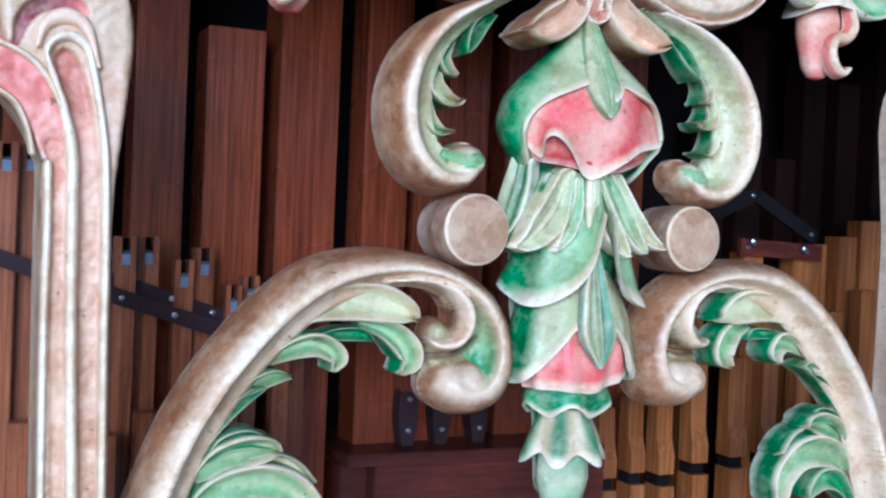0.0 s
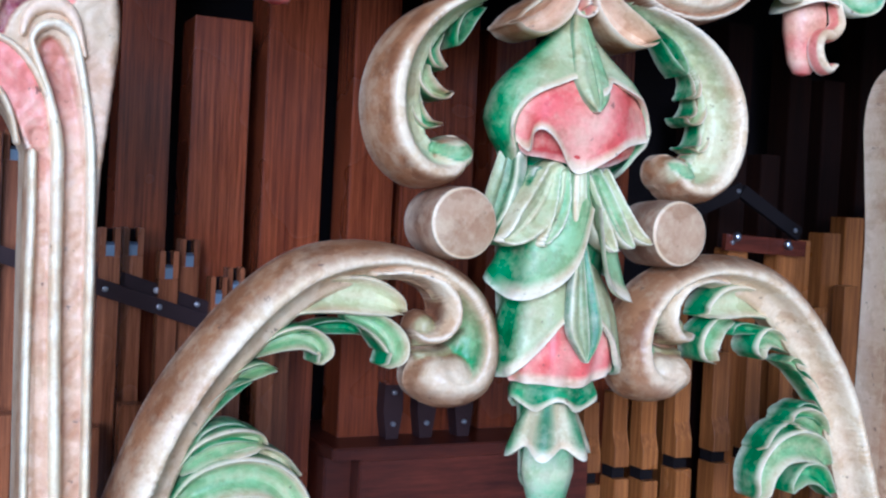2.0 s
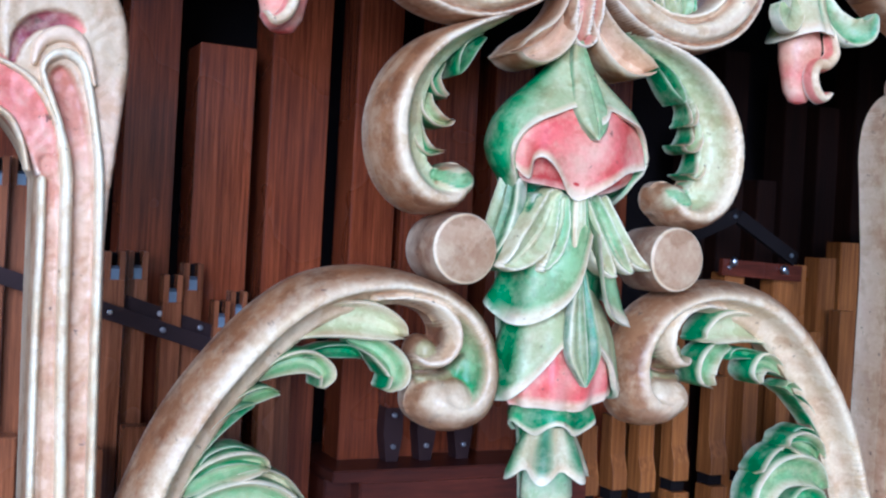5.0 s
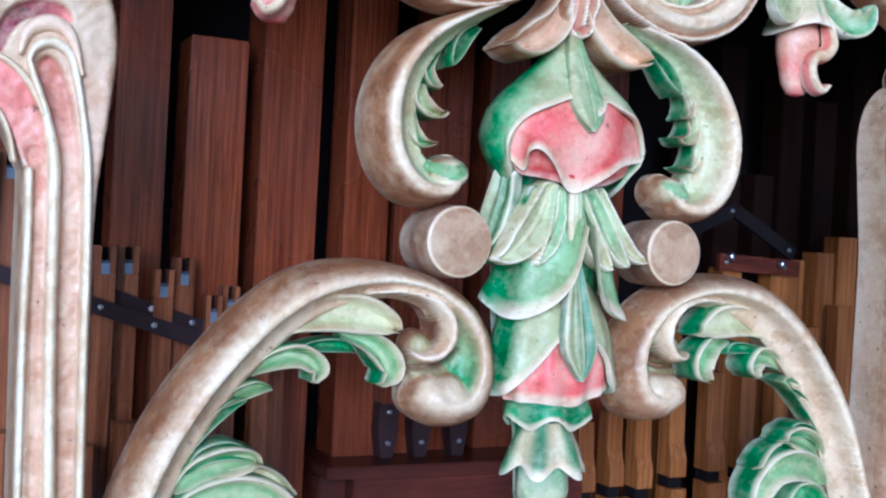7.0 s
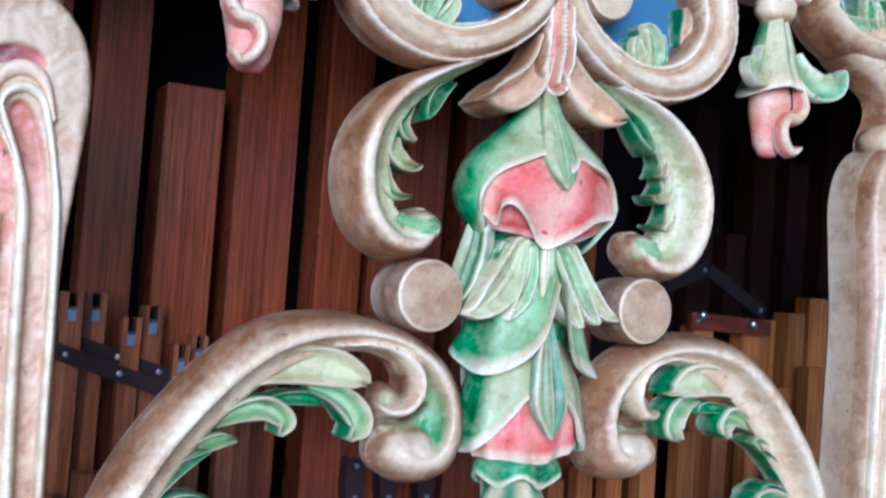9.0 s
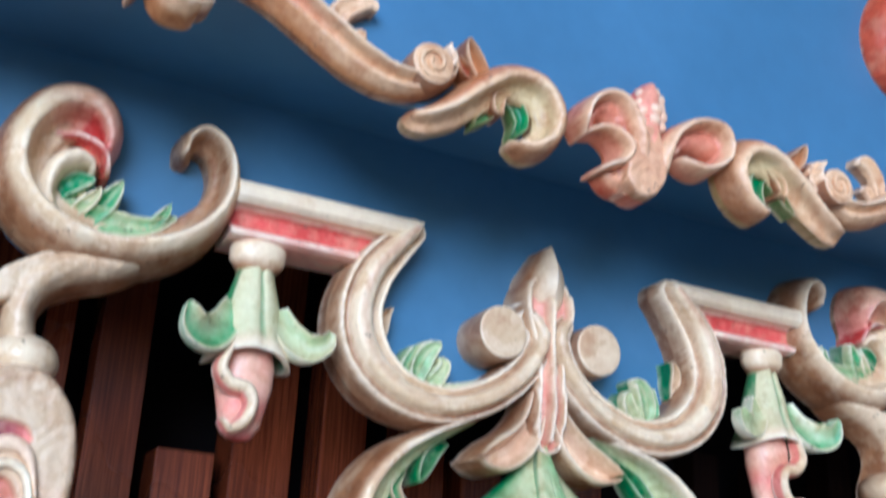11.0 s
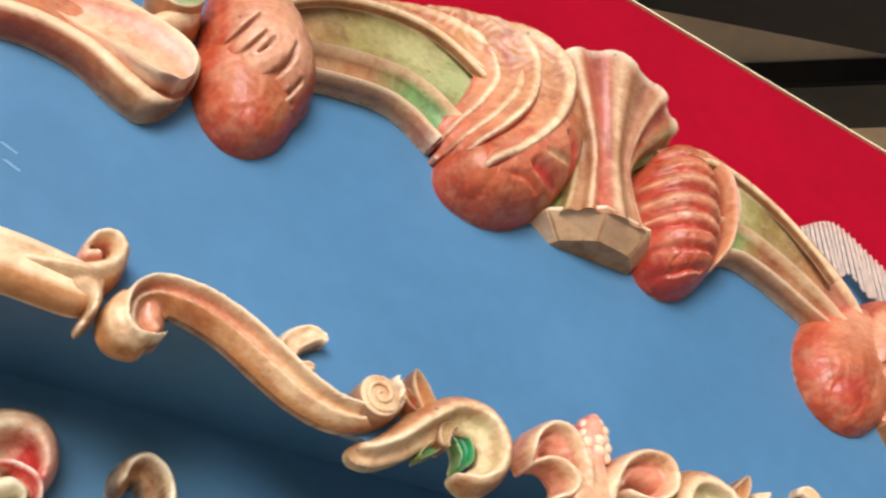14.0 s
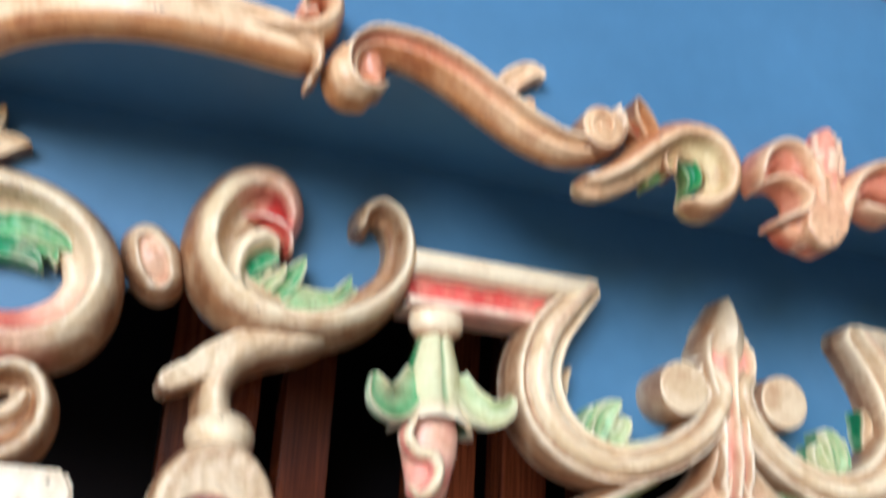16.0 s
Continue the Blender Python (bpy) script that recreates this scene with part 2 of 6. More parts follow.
def petal(bm, rows, mid=GREEN, edge=PALE, cup=0.35, rib=0.12, thick=0.014, n=7, mx=1, teeth=None, tip=None, lean=0.0, side=0):
    """A carved leaf. rows: x, z, half width, y of its middle. It is hollowed across with a rib, and its edges come forward."""
    c = cr(rows, n)
    tan = np.gradient(c[:, :2], axis=0)
    tan /= np.maximum(np.linalg.norm(tan, axis=1), 1e-9)[:, None]
    ss = (-1, -.9, -.78, -.64, -.5, -.34, -.18, -.08, 0, .08, .18, .34, .5, .64, .78, .9, 1)
    front, back = [], []
    for i in range(len(c)):
        x, z, w, y = c[i]
        w = max(w, .0015)
        u = i / (len(c) - 1)
        wob = 1.0
        if teeth:
            wob = 1 - teeth[1] * (1 - abs(math.sin(math.pi * (u * teeth[0] + .5)))) * min(1, 4 * u)
        nx, nz = -tan[i, 1], tan[i, 0]
        fr, bk = [], []
        for s in ss:
            h = cup * w * (s * s) + rib * w * math.exp(-(s / .1) ** 2) + (.07 * w * math.cos(9.5 * s) if rib else 0)
            if abs(s) > .95:
                h -= .2 * w
            vein = 0.0 if not teeth else .06 * w * math.cos(2 * math.pi * (u * teeth[0] - abs(s) * .6))
            body = blend(mid, tip, (u - .35) / .45) if tip else mid
            # lit and shaded halves painted in: paler on one side, greener on the other
            co = blend(blend(body, edge, .42 - .55 * s), edge, (abs(s) - .7) / .15)
            if abs(s) > .95:
                co = blend(body, GREEN, .4) if mid[1] > mid[0] else body
            full = wob
            if side and s * side < 0:
                wob = 1.0
            sh = lean * abs(s) * w * wob * (0 if side and s * side < 0 else 1)
            px, pz = mx * (x + nx * s * w * wob + tan[i, 0] * sh), z + nz * s * w * wob + tan[i, 1] * sh
            fr.append(vert(bm, (px, y - h - vein, pz), co))
            bk.append(vert(bm, (mx * (x + nx * s * w * wob * .93 + tan[i, 0] * sh), y + thick, z + nz * s * w * wob * .93 + tan[i, 1] * sh), GREEN if tip else mid))
            wob = full
        front.append(fr)
        back.append(bk)
    m = len(ss) - 1
    for a, b, p, q in zip(front, front[1:], back, back[1:]):
        for i in range(m):
            bm.faces.new((a[i], a[i + 1], b[i + 1], b[i]))
            bm.faces.new((p[i + 1], p[i], q[i], q[i + 1]))
        bm.faces.new((p[0], a[0], b[0], q[0]))
        bm.faces.new((a[m], p[m], q[m], b[m]))
    for f, k in ((front[0], back[0]), (front[-1], back[-1])):
        for i in range(m):
            bm.faces.new((f[i], k[i], k[i + 1], f[i + 1]))
    return bm


def ball(bm, at, radii, lo=TAN, hi=CREAM, ribs=0, bite=0.0, turn=0.0, mx=1, nu=28, nv=16, groove=None, squash=None):
    """An egg with its poles across x, turned in the board's plane; ribs run from pole to pole."""
    ct, st = math.cos(turn), math.sin(turn)
    rows = []
    for j in range(nv + 1):
        v = math.pi * j / nv
        ring = []
        for i in range(nu):
            a = 2 * math.pi * i / nu
            wave = math.cos(a * ribs) if ribs else 0
            k = 1 + bite * wave * math.sin(v) ** .7
            px = -radii[0] * math.cos(v)
            rr = math.sin(v) ** (squash or 1.0)
            py, pz = -radii[1] * rr * math.cos(a) * k, radii[2] * rr * math.sin(a) * k
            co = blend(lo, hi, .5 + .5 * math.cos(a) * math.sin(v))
            if groove and wave < -.2:
                co = blend(co, groove, .8)
            ring.append(vert(bm, (mx * (at[0] + ct * px - st * pz), at[1] + py, at[2] + st * px + ct * pz), co))
        rows.append(ring)
    for a, b in zip(rows, rows[1:]):
        for i in range(nu):
            k = (i + 1) % nu
            bm.faces.new((a[i], a[k], b[k], b[i]))
    bmesh.ops.remove_doubles(bm, verts=rows[0] + rows[-1], dist=1e-6)
    return bm


def roll(bm, at, radii, turn, mx, v0, v1, grow, c0, c1, grooves=0, nu=60, nv=14):
    """A slice of a carved roll, from v0 to v1 along its axis (0 outer end, pi inner end); its edge stands out by grow."""
    ct, st = math.cos(turn), math.sin(turn)
    rows = []
    for j in range(nv + 1):
        f = j / nv
        v = v0 + (v1 - v0) * f
        ring = []
        for i in range(nu):
            a = 2 * math.pi * i / nu
            vv = v + (.16 * math.sin(a) + (.42 * max(0.0, math.cos(a)) - .2 if grow else 0)) * math.sin(v)
            g = math.cos(a * grooves + .5 * math.sin(2 * v)) if grooves else 0
            k = 1 + grow * (math.sin(math.pi * .5 * f) - .45) + (.03 * g if grooves else 0)
            if f > .96 and grow:
                k -= grow * 1.3
            px, rr = -radii[0] * math.cos(vv) * (.82 if vv < 1.57 else 1.0), abs(math.sin(vv)) ** .62
            c = blend(c0, c1, f) if not grooves else blend(c0, c1, .5 + .5 * g)
            if grow and .7 < f < .97:
                c = blend(c, CREAM, .65)
            py, pz = -radii[1] * rr * math.cos(a) * k, radii[2] * rr * math.sin(a) * k
            ring.append(vert(bm, (mx * (at[0] + ct * px - st * pz), at[1] + py, at[2] + st * px + ct * pz), c))
        rows.append(ring)
    for a, b in zip(rows, rows[1:]):
        for i in range(nu):
            bm.faces.new((a[i], a[(i + 1) % nu], b[(i + 1) % nu], b[i]))
    for e in (rows[0], rows[-1]):
        bm.faces.new(e)
    return bm


def slab(bm, outline, y0, y1, color=CREAM, mx=1):
    """A board cut to an outline in x and z, from y0 (front) to y1."""
    a = [vert(bm, (mx * x, y0, z), color) for x, z in outline]
    b = [vert(bm, (mx * x, y1, z), color) for x, z in outline]
    n = len(outline)
    f = bm.faces.new(a)
    g = bm.faces.new(b[::-1])
    for i in range(n):
        bm.faces.new((a[i], b[i], b[(i + 1) % n], a[(i + 1) % n]))
    bmesh.ops.triangulate(bm, faces=[f, g])
    return bm


def box(bm, x0, x1, y0, y1, z0, z1, color=CREAM, bevel=0.0):
    m = Matrix.Translation(((x0 + x1) / 2, (y0 + y1) / 2, (z0 + z1) / 2)) @ Matrix.Diagonal((x1 - x0, y1 - y0, z1 - z0, 1))
    got = bmesh.ops.create_cube(bm, size=1.0, matrix=m)
    lay = bm.verts.layers.float_color.get("paint")
    if lay:
        for v in got["verts"]:
            v[lay] = (*color, 1)
    if bevel:
        bmesh.ops.bevel(bm, geom=list({e for v in got["verts"] for e in v.link_edges}), offset=bevel, segments=2, affect="EDGES")
    return bm


def rod(bm, a, b, r, seg=14, color=TAN, face=CREAM, bulge=0.0, edge=0.004):
    """A short turned log from a to b with a softened front edge at b."""
    a, b = Vector(a), Vector(b)
    d = (b - a).normalized()
    u = d.orthogonal().normalized()
    v = d.cross(u)
    steps = [(a, r, color), (a.lerp(b, .5), r * (1 + bulge), color), (b - d * edge, r, color), (b - d * edge * .3, r - edge * .3, CREAM), (b, r - edge, face), (b, r * .55, face)]
    rings = [[vert(bm, p + (u * math.cos(2 * math.pi * i / seg) + v * math.sin(2 * math.pi * i / seg)) * q, c) for i in range(seg)] for p, q, c in steps]
    for p, q in zip(rings, rings[1:]):
        for i in range(seg):
            k = (i + 1) % seg
            bm.faces.new((p[i], p[k], q[k], q[i]))
    bm.faces.new(rings[0][::-1])
    bm.faces.new(rings[-1])
    return bm


def turned(bm, at, rows, seg=24, color=None, flat=0.75):
    """A turned body about the upright line through at. rows: z, radius, colour."""
    rings = []
    for z, r, c in rows:
        rings.append([vert(bm, (at[0] + r * math.cos(2 * math.pi * i / seg), at[1] + flat * r * math.sin(2 * math.pi * i / seg), z), c) for i in range(seg)])
    for p, q in zip(rings, rings[1:]):
        for i in range(seg):
            k = (i + 1) % seg
            bm.faces.new((p[i], p[k], q[k], q[i]))
    bm.faces.new(rings[0][::-1])
    bm.faces.new(rings[-1])
    return bm

# relief profiles: across (-1 left of the way, 1 right), height at the rim and over the face, paint zone
CRES = ((-1, .30, 0), (-.88, .62, 0), (-.66, .88, 0), (-.44, .99, 1), (-.2, 1, 1), (-.02, .9, 1), (.14, .68, 2), (.4, .52, 2), (.7, .46, 2), (.9, .48, 3), (1, .36, 3))
RIDGE = ((-1, .22, 0), (-.9, .50, 0), (-.70, .74, 0), (-.44, .90, 3), (-.18, .985, 1), (.02, 1, 1), (.10, .95, 1), (.20, .72, 2), (.34, .58, 2), (.6, .50, 2), (.85, .48, 2), (1, .38, 2))
DOME = tuple((s, max(.10, (1 - abs(s) ** 2.1) ** .55), 0 if abs(s) > .76 else 1) for s in (-1, -.98, -.94, -.88, -.78, -.65, -.5, -.3, -.1, .1, .3, .5, .65, .78, .88, .94, .98, 1))
LEAF = ((-1, 0, 0), (-1.02, .3, 0), (-.98, .66, 0), (-.92, .82, 1), (-.82, .86, 1), (-.70, .78, 1), (-.5, .60, 2), (-.25, .52, 2), (0, .54, 3), (.25, .52, 2), (.5, .60, 2), (.70, .78, 1), (.82, .86, 1), (.92, .82, 1), (.98, .66, 0), (1.02, .3, 0), (1, 0, 0))
LOBE = ((-1, .50, 1), (-.85, .80, 1), (-.7, .86, 1), (-.45, .78, 2), (-.15, .72, 2), (0, .76, 3), (.15, .72, 2), (.45, .78, 2), (.7, .86, 1), (.85, .80, 1), (1, .50, 1))
FLAT = ((-1, .62, 0), (-.96, .86, 0), (-.9, .97, 1), (-.82, 1, 1), (0, 1, 1), (.82, 1, 1), (.9, .97, 1), (.96, .86, 0), (1, .62, 0))
STEPPED = ((-1, .35, 0), (-.93, .68, 0), (-.82, .84, 1), (-.68, .82, 0), (-.56, .74, 0), (-.46, .86, 1), (-.30, .98, 1), (-.05, 1, 3), (.22, .97, 1), (.36, .88, 1), (.46, .70, 0), (.6, .68, 2), (.74, .80, 1), (.88, .78, 1), (.96, .6, 0), (1, .35, 0))


def paint(c0, c1=None, c2=None, c3=None):
    """One row of zone colours that holds along the whole stroke."""
    c1 = c1 or c0
    return ((0, c0, c1, c2 or c1, c3 or c1),)


def stroke_at(stroke, every):
    """Where points lie on a stroke: inside (in metres), height and colour."""
    rows, prof, depth, zones = stroke[:4]
    line = np.array([r[:3] for r in rows])
    room = line[:, 2].max() * 1.5 + .012
    here = np.nonzero(((every > line[:, :2].min(0) - room) & (every < line[:, :2].max(0) + room)).all(1))[0]
    whole = np.full(len(every), -1.0), np.zeros(len(every)), np.zeros((len(every), 3)), np.full(len(every), 9.0)
    if not len(here):
        return whole
    p = every[here]
    span = np.linalg.norm(np.diff(line[:, :2], axis=0), axis=1).max()
    c = cr([r if len(r) > 3 else (*r, 1.0) for r in rows], int(np.clip(span / (.22 * max(.008, np.median(line[:, 2]))), 6, 40)))
    tan = np.gradient(c[:, :2], axis=0)
    tan /= np.maximum(np.linalg.norm(tan, axis=1), 1e-9)[:, None]
    w = np.maximum(c[:, 2], .0015)
    near = np.empty(len(p), int)
    for a in range(0, len(p), 20000):
        d = np.linalg.norm(p[a:a + 20000, None, :] - c[None, :, :2], axis=2) / w
        near[a:a + 20000] = d.argmin(1)
    d = p - c[near, :2]
    side = (d[:, 0] * tan[near, 1] - d[:, 1] * tan[near, 0]) / w[near]
    far = np.linalg.norm(d, axis=1) / w[near]
    q = .5 + .5 * np.clip(1.5 * side / np.maximum(far, 1e-6), -1, 1)
    f = (1 - far) * w[near]
    ps, ph, zo = (np.array(v) for v in zip(*prof))
    u = near / (len(c) - 1)
    zu = [z[0] for z in zones]
    tint = np.array([[np.interp(u, zu, [z[k + 1][ch] for z in zones]) for ch in range(3)] for k in range(4)])
    n = np.arange(len(p))
    h, col = 0, 0
    for sgn, share in ((-1, 1 - q), (1, q)):
        s = np.clip(sgn * far, -1, 1)
        i = np.clip(np.searchsorted(ps, s) - 1, 0, len(ps) - 2)
        t = ((s - ps[i]) / np.maximum(ps[i + 1] - ps[i], 1e-6))[:, None]
        h = h + share * np.interp(s, ps, ph)
        col = col + share[:, None] * (tint[zo[i], :, n] * (1 - t) + tint[zo[i + 1], :, n] * t)
    h = depth * c[near, 3] * h
    s = far
    for store, got in zip(whole, (f, h, col, s)):
        store[here] = got
    return whole


def relief(name, strokes, material, parent, base=.02, res=.0032, label="", mx=1, wall=None, lift=None, thick=None, soft=.004):
    """Carves one part out of strokes (line, profile, depth, zone colours, and a way: add, cut, sink), highest on top, in the board's plane.
    wall: colour of its sides; lift: how far its face stands forward by x and z; thick: depth of its sides where they don't reach the base."""
    adds = [s for s in strokes if len(s) < 5 or s[4] == "add"]
    marks = [s for s in strokes if len(s) > 4 and s[4] != "add"]

    def field(p):
        f = np.full(len(p), -1.0)
        h = np.full(len(p), -1.0)
        col = np.zeros((len(p), 3))
        for s in adds:
            fi, hi, ci, _ = stroke_at(s, p)
            hi = np.where(fi > -.006, hi, -1.0)
            k = np.clip(.5 + .5 * (hi - h) / soft, 0, 1)
            h = np.where(h < -.5, hi, np.where(hi < -.5, h, h * (1 - k) + hi * k + soft * k * (1 - k)))
            col = np.where((f < -.5)[:, None], ci, col * (1 - k[:, None]) + ci * k[:, None])
            f = np.maximum(f, fi)
        return f, h, col

    allp = np.vstack([np.array([r[:2] for r in s[0]]) + sgn * max(r[2] for r in s[0]) * 1.4 for s in adds for sgn in (-1, 1)])
    lo, hi_ = allp.min(0) - 2 * res, allp.max(0) + 2 * res
    nx, nz = (int(v) + 2 for v in (hi_ - lo) / res)
    gx, gz = np.meshgrid(lo[0] + res * np.arange(nx), lo[1] + res * np.arange(nz), indexing="ij")
    p = np.stack([gx.ravel(), gz.ravel()], 1)
    f, _, _ = field(p)
    inside = (f > 0).reshape(nx, nz)
    cell = inside[:-1, :-1] | inside[1:, :-1] | inside[:-1, 1:] | inside[1:, 1:]
    ids = np.arange(nx * nz).reshape(nx, nz)
    quads = np.stack([ids[:-1, :-1][cell], ids[1:, :-1][cell], ids[1:, 1:][cell], ids[:-1, 1:][cell]], 1)
    used = np.unique(quads)
    p, f = p[used], f[used]
    rim = np.nonzero(f <= 0)[0]
    for _ in range(4):
        q = p[rim]
        f0, e = field(q)[0], res * .2
        g = np.stack([(field(q + (e, 0))[0] - field(q - (e, 0))[0]) / (2 * e), (field(q + (0, e))[0] - field(q - (0, e))[0]) / (2 * e)], 1)
        step = -(f0 / np.maximum((g * g).sum(1), .25))[:, None] * g
        size = np.linalg.norm(step, axis=1, keepdims=True)
        p[rim] = q + step * np.minimum(1, res / np.maximum(size, 1e-9))
    f, h, col = field(p)
    for m in marks:
        fi, hi, ci, s = stroke_at(m, p)
        k = np.exp(-(s * 1.5) ** 2) if m[4] == "cut" else np.clip((1 - np.abs(s)) * 4, 0, 1) * (fi > 0)
        h = h - np.abs(hi).clip(0, m[2]) * k if m[4] == "cut" else h - m[2] * k
        col = col * (1 - k[:, None]) + ci * k[:, None]
    h = h + .0011 * np.sin(p[:, 0] * 171 + 3 * np.sin(p[:, 1] * 83)) * np.sin(p[:, 1] * 149 + 2 * np.sin(p[:, 0] * 97))
    h = np.maximum(h, .002)
    up = lift(p[:, 0], p[:, 1]) if lift else 0
    front = np.stack([mx * p[:, 0], base - h - up, p[:, 1]], 1)
    deep = base if thick is None else np.minimum(base, base - up + thick - .3 * h)
    back = np.stack([mx * p[:, 0], np.broadcast_to(deep, len(p)), p[:, 1]], 1)
    to = np.full(nx * nz, -1)
    to[used] = np.arange(len(used))
    quads = to[quads]
    n = len(p)
    edges = np.concatenate([quads[:, [0, 1]], quads[:, [1, 2]], quads[:, [2, 3]], quads[:, [3, 0]]])
    key = np.sort(edges, 1)
    _, first, count = np.unique(key[:, 0] * n + key[:, 1], return_index=True, return_counts=True)
    loose = edges[first[count == 1]]
    # the sides get points of their own, so that they may have a colour of their own
    lid, at = np.unique(loose, return_inverse=True)
    at = at.reshape(-1, 2)
    m = len(lid)
    verts = np.vstack([front, back, front[lid], back[lid]])
    faces = quads.tolist() + (quads[:, ::-1] + n).tolist() + [(b + 2 * n, a + 2 * n, a + 2 * n + m, b + 2 * n + m) for a, b in at.tolist()]
    if mx < 0:
        faces = [q[::-1] for q in faces]
    me = bpy.data.meshes.new(name)
    me.from_pydata(verts.tolist(), [], faces)
    tint = np.ones((len(verts), 4))
    rimc = col[lid] if wall is None else np.tile(wall, (m, 1))
    tint[:, :3] = np.vstack([col, col, rimc, rimc])
    me.attributes.new("paint", "FLOAT_COLOR", "POINT").data.foreach_set("color", tint.ravel())
    me.polygons.foreach_set("use_smooth", np.ones(len(me.polygons), bool))
    me.materials.append(material)
    ob = new(name, me)
    ob.parent = parent
    ob.matrix_parent_inverse = Matrix.Translation(-Vector(parent.location))
    if label:
        ob["label"] = label
    return ob


def leaf(name, rows, c0, c1, parent, mx=1, depth=.080, base=0.0, wall=None, material=None, label=""):
    """A thick cupped leaf: green or cream in its hollow (c0), pale along its rolled edge (c1), with sides of their own colour."""
    side = wall or blend(GREEN, MINT, .3)
    bm = sweep(fresh(), rows, LEAF, depth, base, ((0, side, blend(c0, c1, .4), c0, c0), (.5, side, c1, c0, blend(c0, c1, .35)), (1, side, c1, blend(c0, c1, .35), blend(c0, c1, .5))), n=8, mx=mx, ends=(.6, 1), slim=1.0)
    return part(name, bm, material or M_CARVE, parent, label)


def bead(rows, height, base, color, parent, mx=1, name="panel_line", material=None):
    """A thin raised line."""
    return part(name, sweep(fresh(), rows, ROUND, height, base, paint(blend(color, TAN, .2), color), n=8, mx=mx, slim=1.0), material or M_CARVE, parent)


def frond(name, lobes, parent, mx=1, depth=.06, base=0.0, material=None, wall=None, label=""):
    """One leaf of several lobes that run into one another. lobes: hollow colour, edge colour, line."""
    strokes = [(rows, LOBE, depth, ((0, c0, c0, c0, c0), (.45, c0, blend(c0, c1, .6), c0, c1), (1, c0, c1, blend(c0, c1, .3), c1))) for c0, c1, rows in lobes]
    return relief(name, strokes, material or M_CARVE, parent, base, .0022, label, mx, wall or blend(GREEN, MINT, .3), soft=.003)


# ================================================================ the setting
def structure(name, bm, material, label, smooth=False):
    return tagged(part(name, bm, material, None, label, smooth), label, name.split("_")[0], kind="structure")


bm = fresh()
box(bm, -9, 9, -9, 4.2, -0.1, 0.0)
structure("floor", bm, M_FLOOR, "unseen pale floor that bounces light up to the organ")
# chamber boards: the interior's darkness is put into their near-black colour
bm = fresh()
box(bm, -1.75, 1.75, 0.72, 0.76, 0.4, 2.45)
structure("wall_chamber_back", bm, M_DARK, "wooden back of the pipe chamber, near-black for its shade")
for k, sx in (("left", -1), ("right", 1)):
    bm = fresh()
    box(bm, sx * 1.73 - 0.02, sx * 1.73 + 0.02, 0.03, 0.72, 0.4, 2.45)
    structure("wall_chamber_" + k, bm, M_DARK, "wooden side of the pipe chamber, near-black for its shade")
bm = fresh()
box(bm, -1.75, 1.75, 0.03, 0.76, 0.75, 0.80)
structure("floor_chamber", bm, M_DARK, "wooden floor of the pipe chamber, near-black for its shade")
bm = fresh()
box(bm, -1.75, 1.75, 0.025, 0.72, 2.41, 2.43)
structure("ceiling_chamber", bm, M_DARK, "wooden top of the pipe chamber, near-black for its shade")
bm = fresh()
box(bm, -1.75, 1.75, -0.02, 0.04, 0.0, 0.85)
structure("wall_plinth", bm, M_BLUE, "blue painted plinth under the organ front")


def mirrored(half):
    return [(-x, z) for x, z in half[::-1] if x > 1e-6] + list(half)


# lower board: its cut edge runs behind the carvings
low = mirrored([(0, 2.06), (.05, 2.02), (.12, 1.965), (.2, 1.955), (.28, 1.985), (.332, 2.06), (.343, 2.14), (.352, 2.21), (.375, 2.216), (.53, 2.215), (.57, 2.2), (.615, 2.14), (.70, 2.115),
                (.77, 2.11), (.83, 2.14), (.865, 2.2), (.90, 2.2), (.945, 2.15), (.97, 2.07), (1.05, 2.03), (1.2, 2.05), (1.75, 2.05)])
bm = fresh()
cut = cr(low, 3)
n_cut = len(cut)
fr = [[vert(bm, (p[0], y, z)) for p, z in ((p, p[1] if row == 0 else 2.45) for p in cut)] for y in (0.0, 0.025) for row in (0, 1)]
for i in range(n_cut - 1):
    for a, b in ((fr[0], fr[1]), (fr[1], fr[3]), (fr[3], fr[2]), (fr[2], fr[0])):
        bm.faces.new((a[i], a[i + 1], b[i + 1], b[i]))
structure("wall_lower_board", bm, M_BLUE, "satin blue painted board with a scrolled lower edge")
BEND_X, BEND_R, FACE_Y = .93, .265, -.30


def wrap(x, y):
    """The upper front is flat in the middle and rounds back at both ends. x: along the face, y: as on the flat part."""
    s = abs(x) - BEND_X
    if s <= 0:
        return x, y
    off, q = FACE_Y - y, min(s / BEND_R, math.pi / 2)
    rest = max(0, s - BEND_R * math.pi / 2)
    return math.copysign(BEND_X + (BEND_R + off) * math.sin(q), x), FACE_Y + BEND_R - (BEND_R + off) * math.cos(q) + rest


def wrapped(ob):
    for v in ob.data.vertices:
        v.co.x, v.co.y = wrap(v.co.x, v.co.y)
    return ob


bm = fresh()
front = [wrap(-1.34 + 2.68 * i / 60, -.287) for i in range(61)]
ring = [(-1.17, 0)] + front + [(1.17, 0)]
lo, hi = [vert(bm, (x, y, 2.43)) for x, y in ring], [vert(bm, (x, y, 2.45)) for x, y in ring]
bm.faces.new(lo)
bm.faces.new(hi[::-1])
structure("ceiling_soffit", bm, M_BLUE, "blue painted soffit under the upper board")
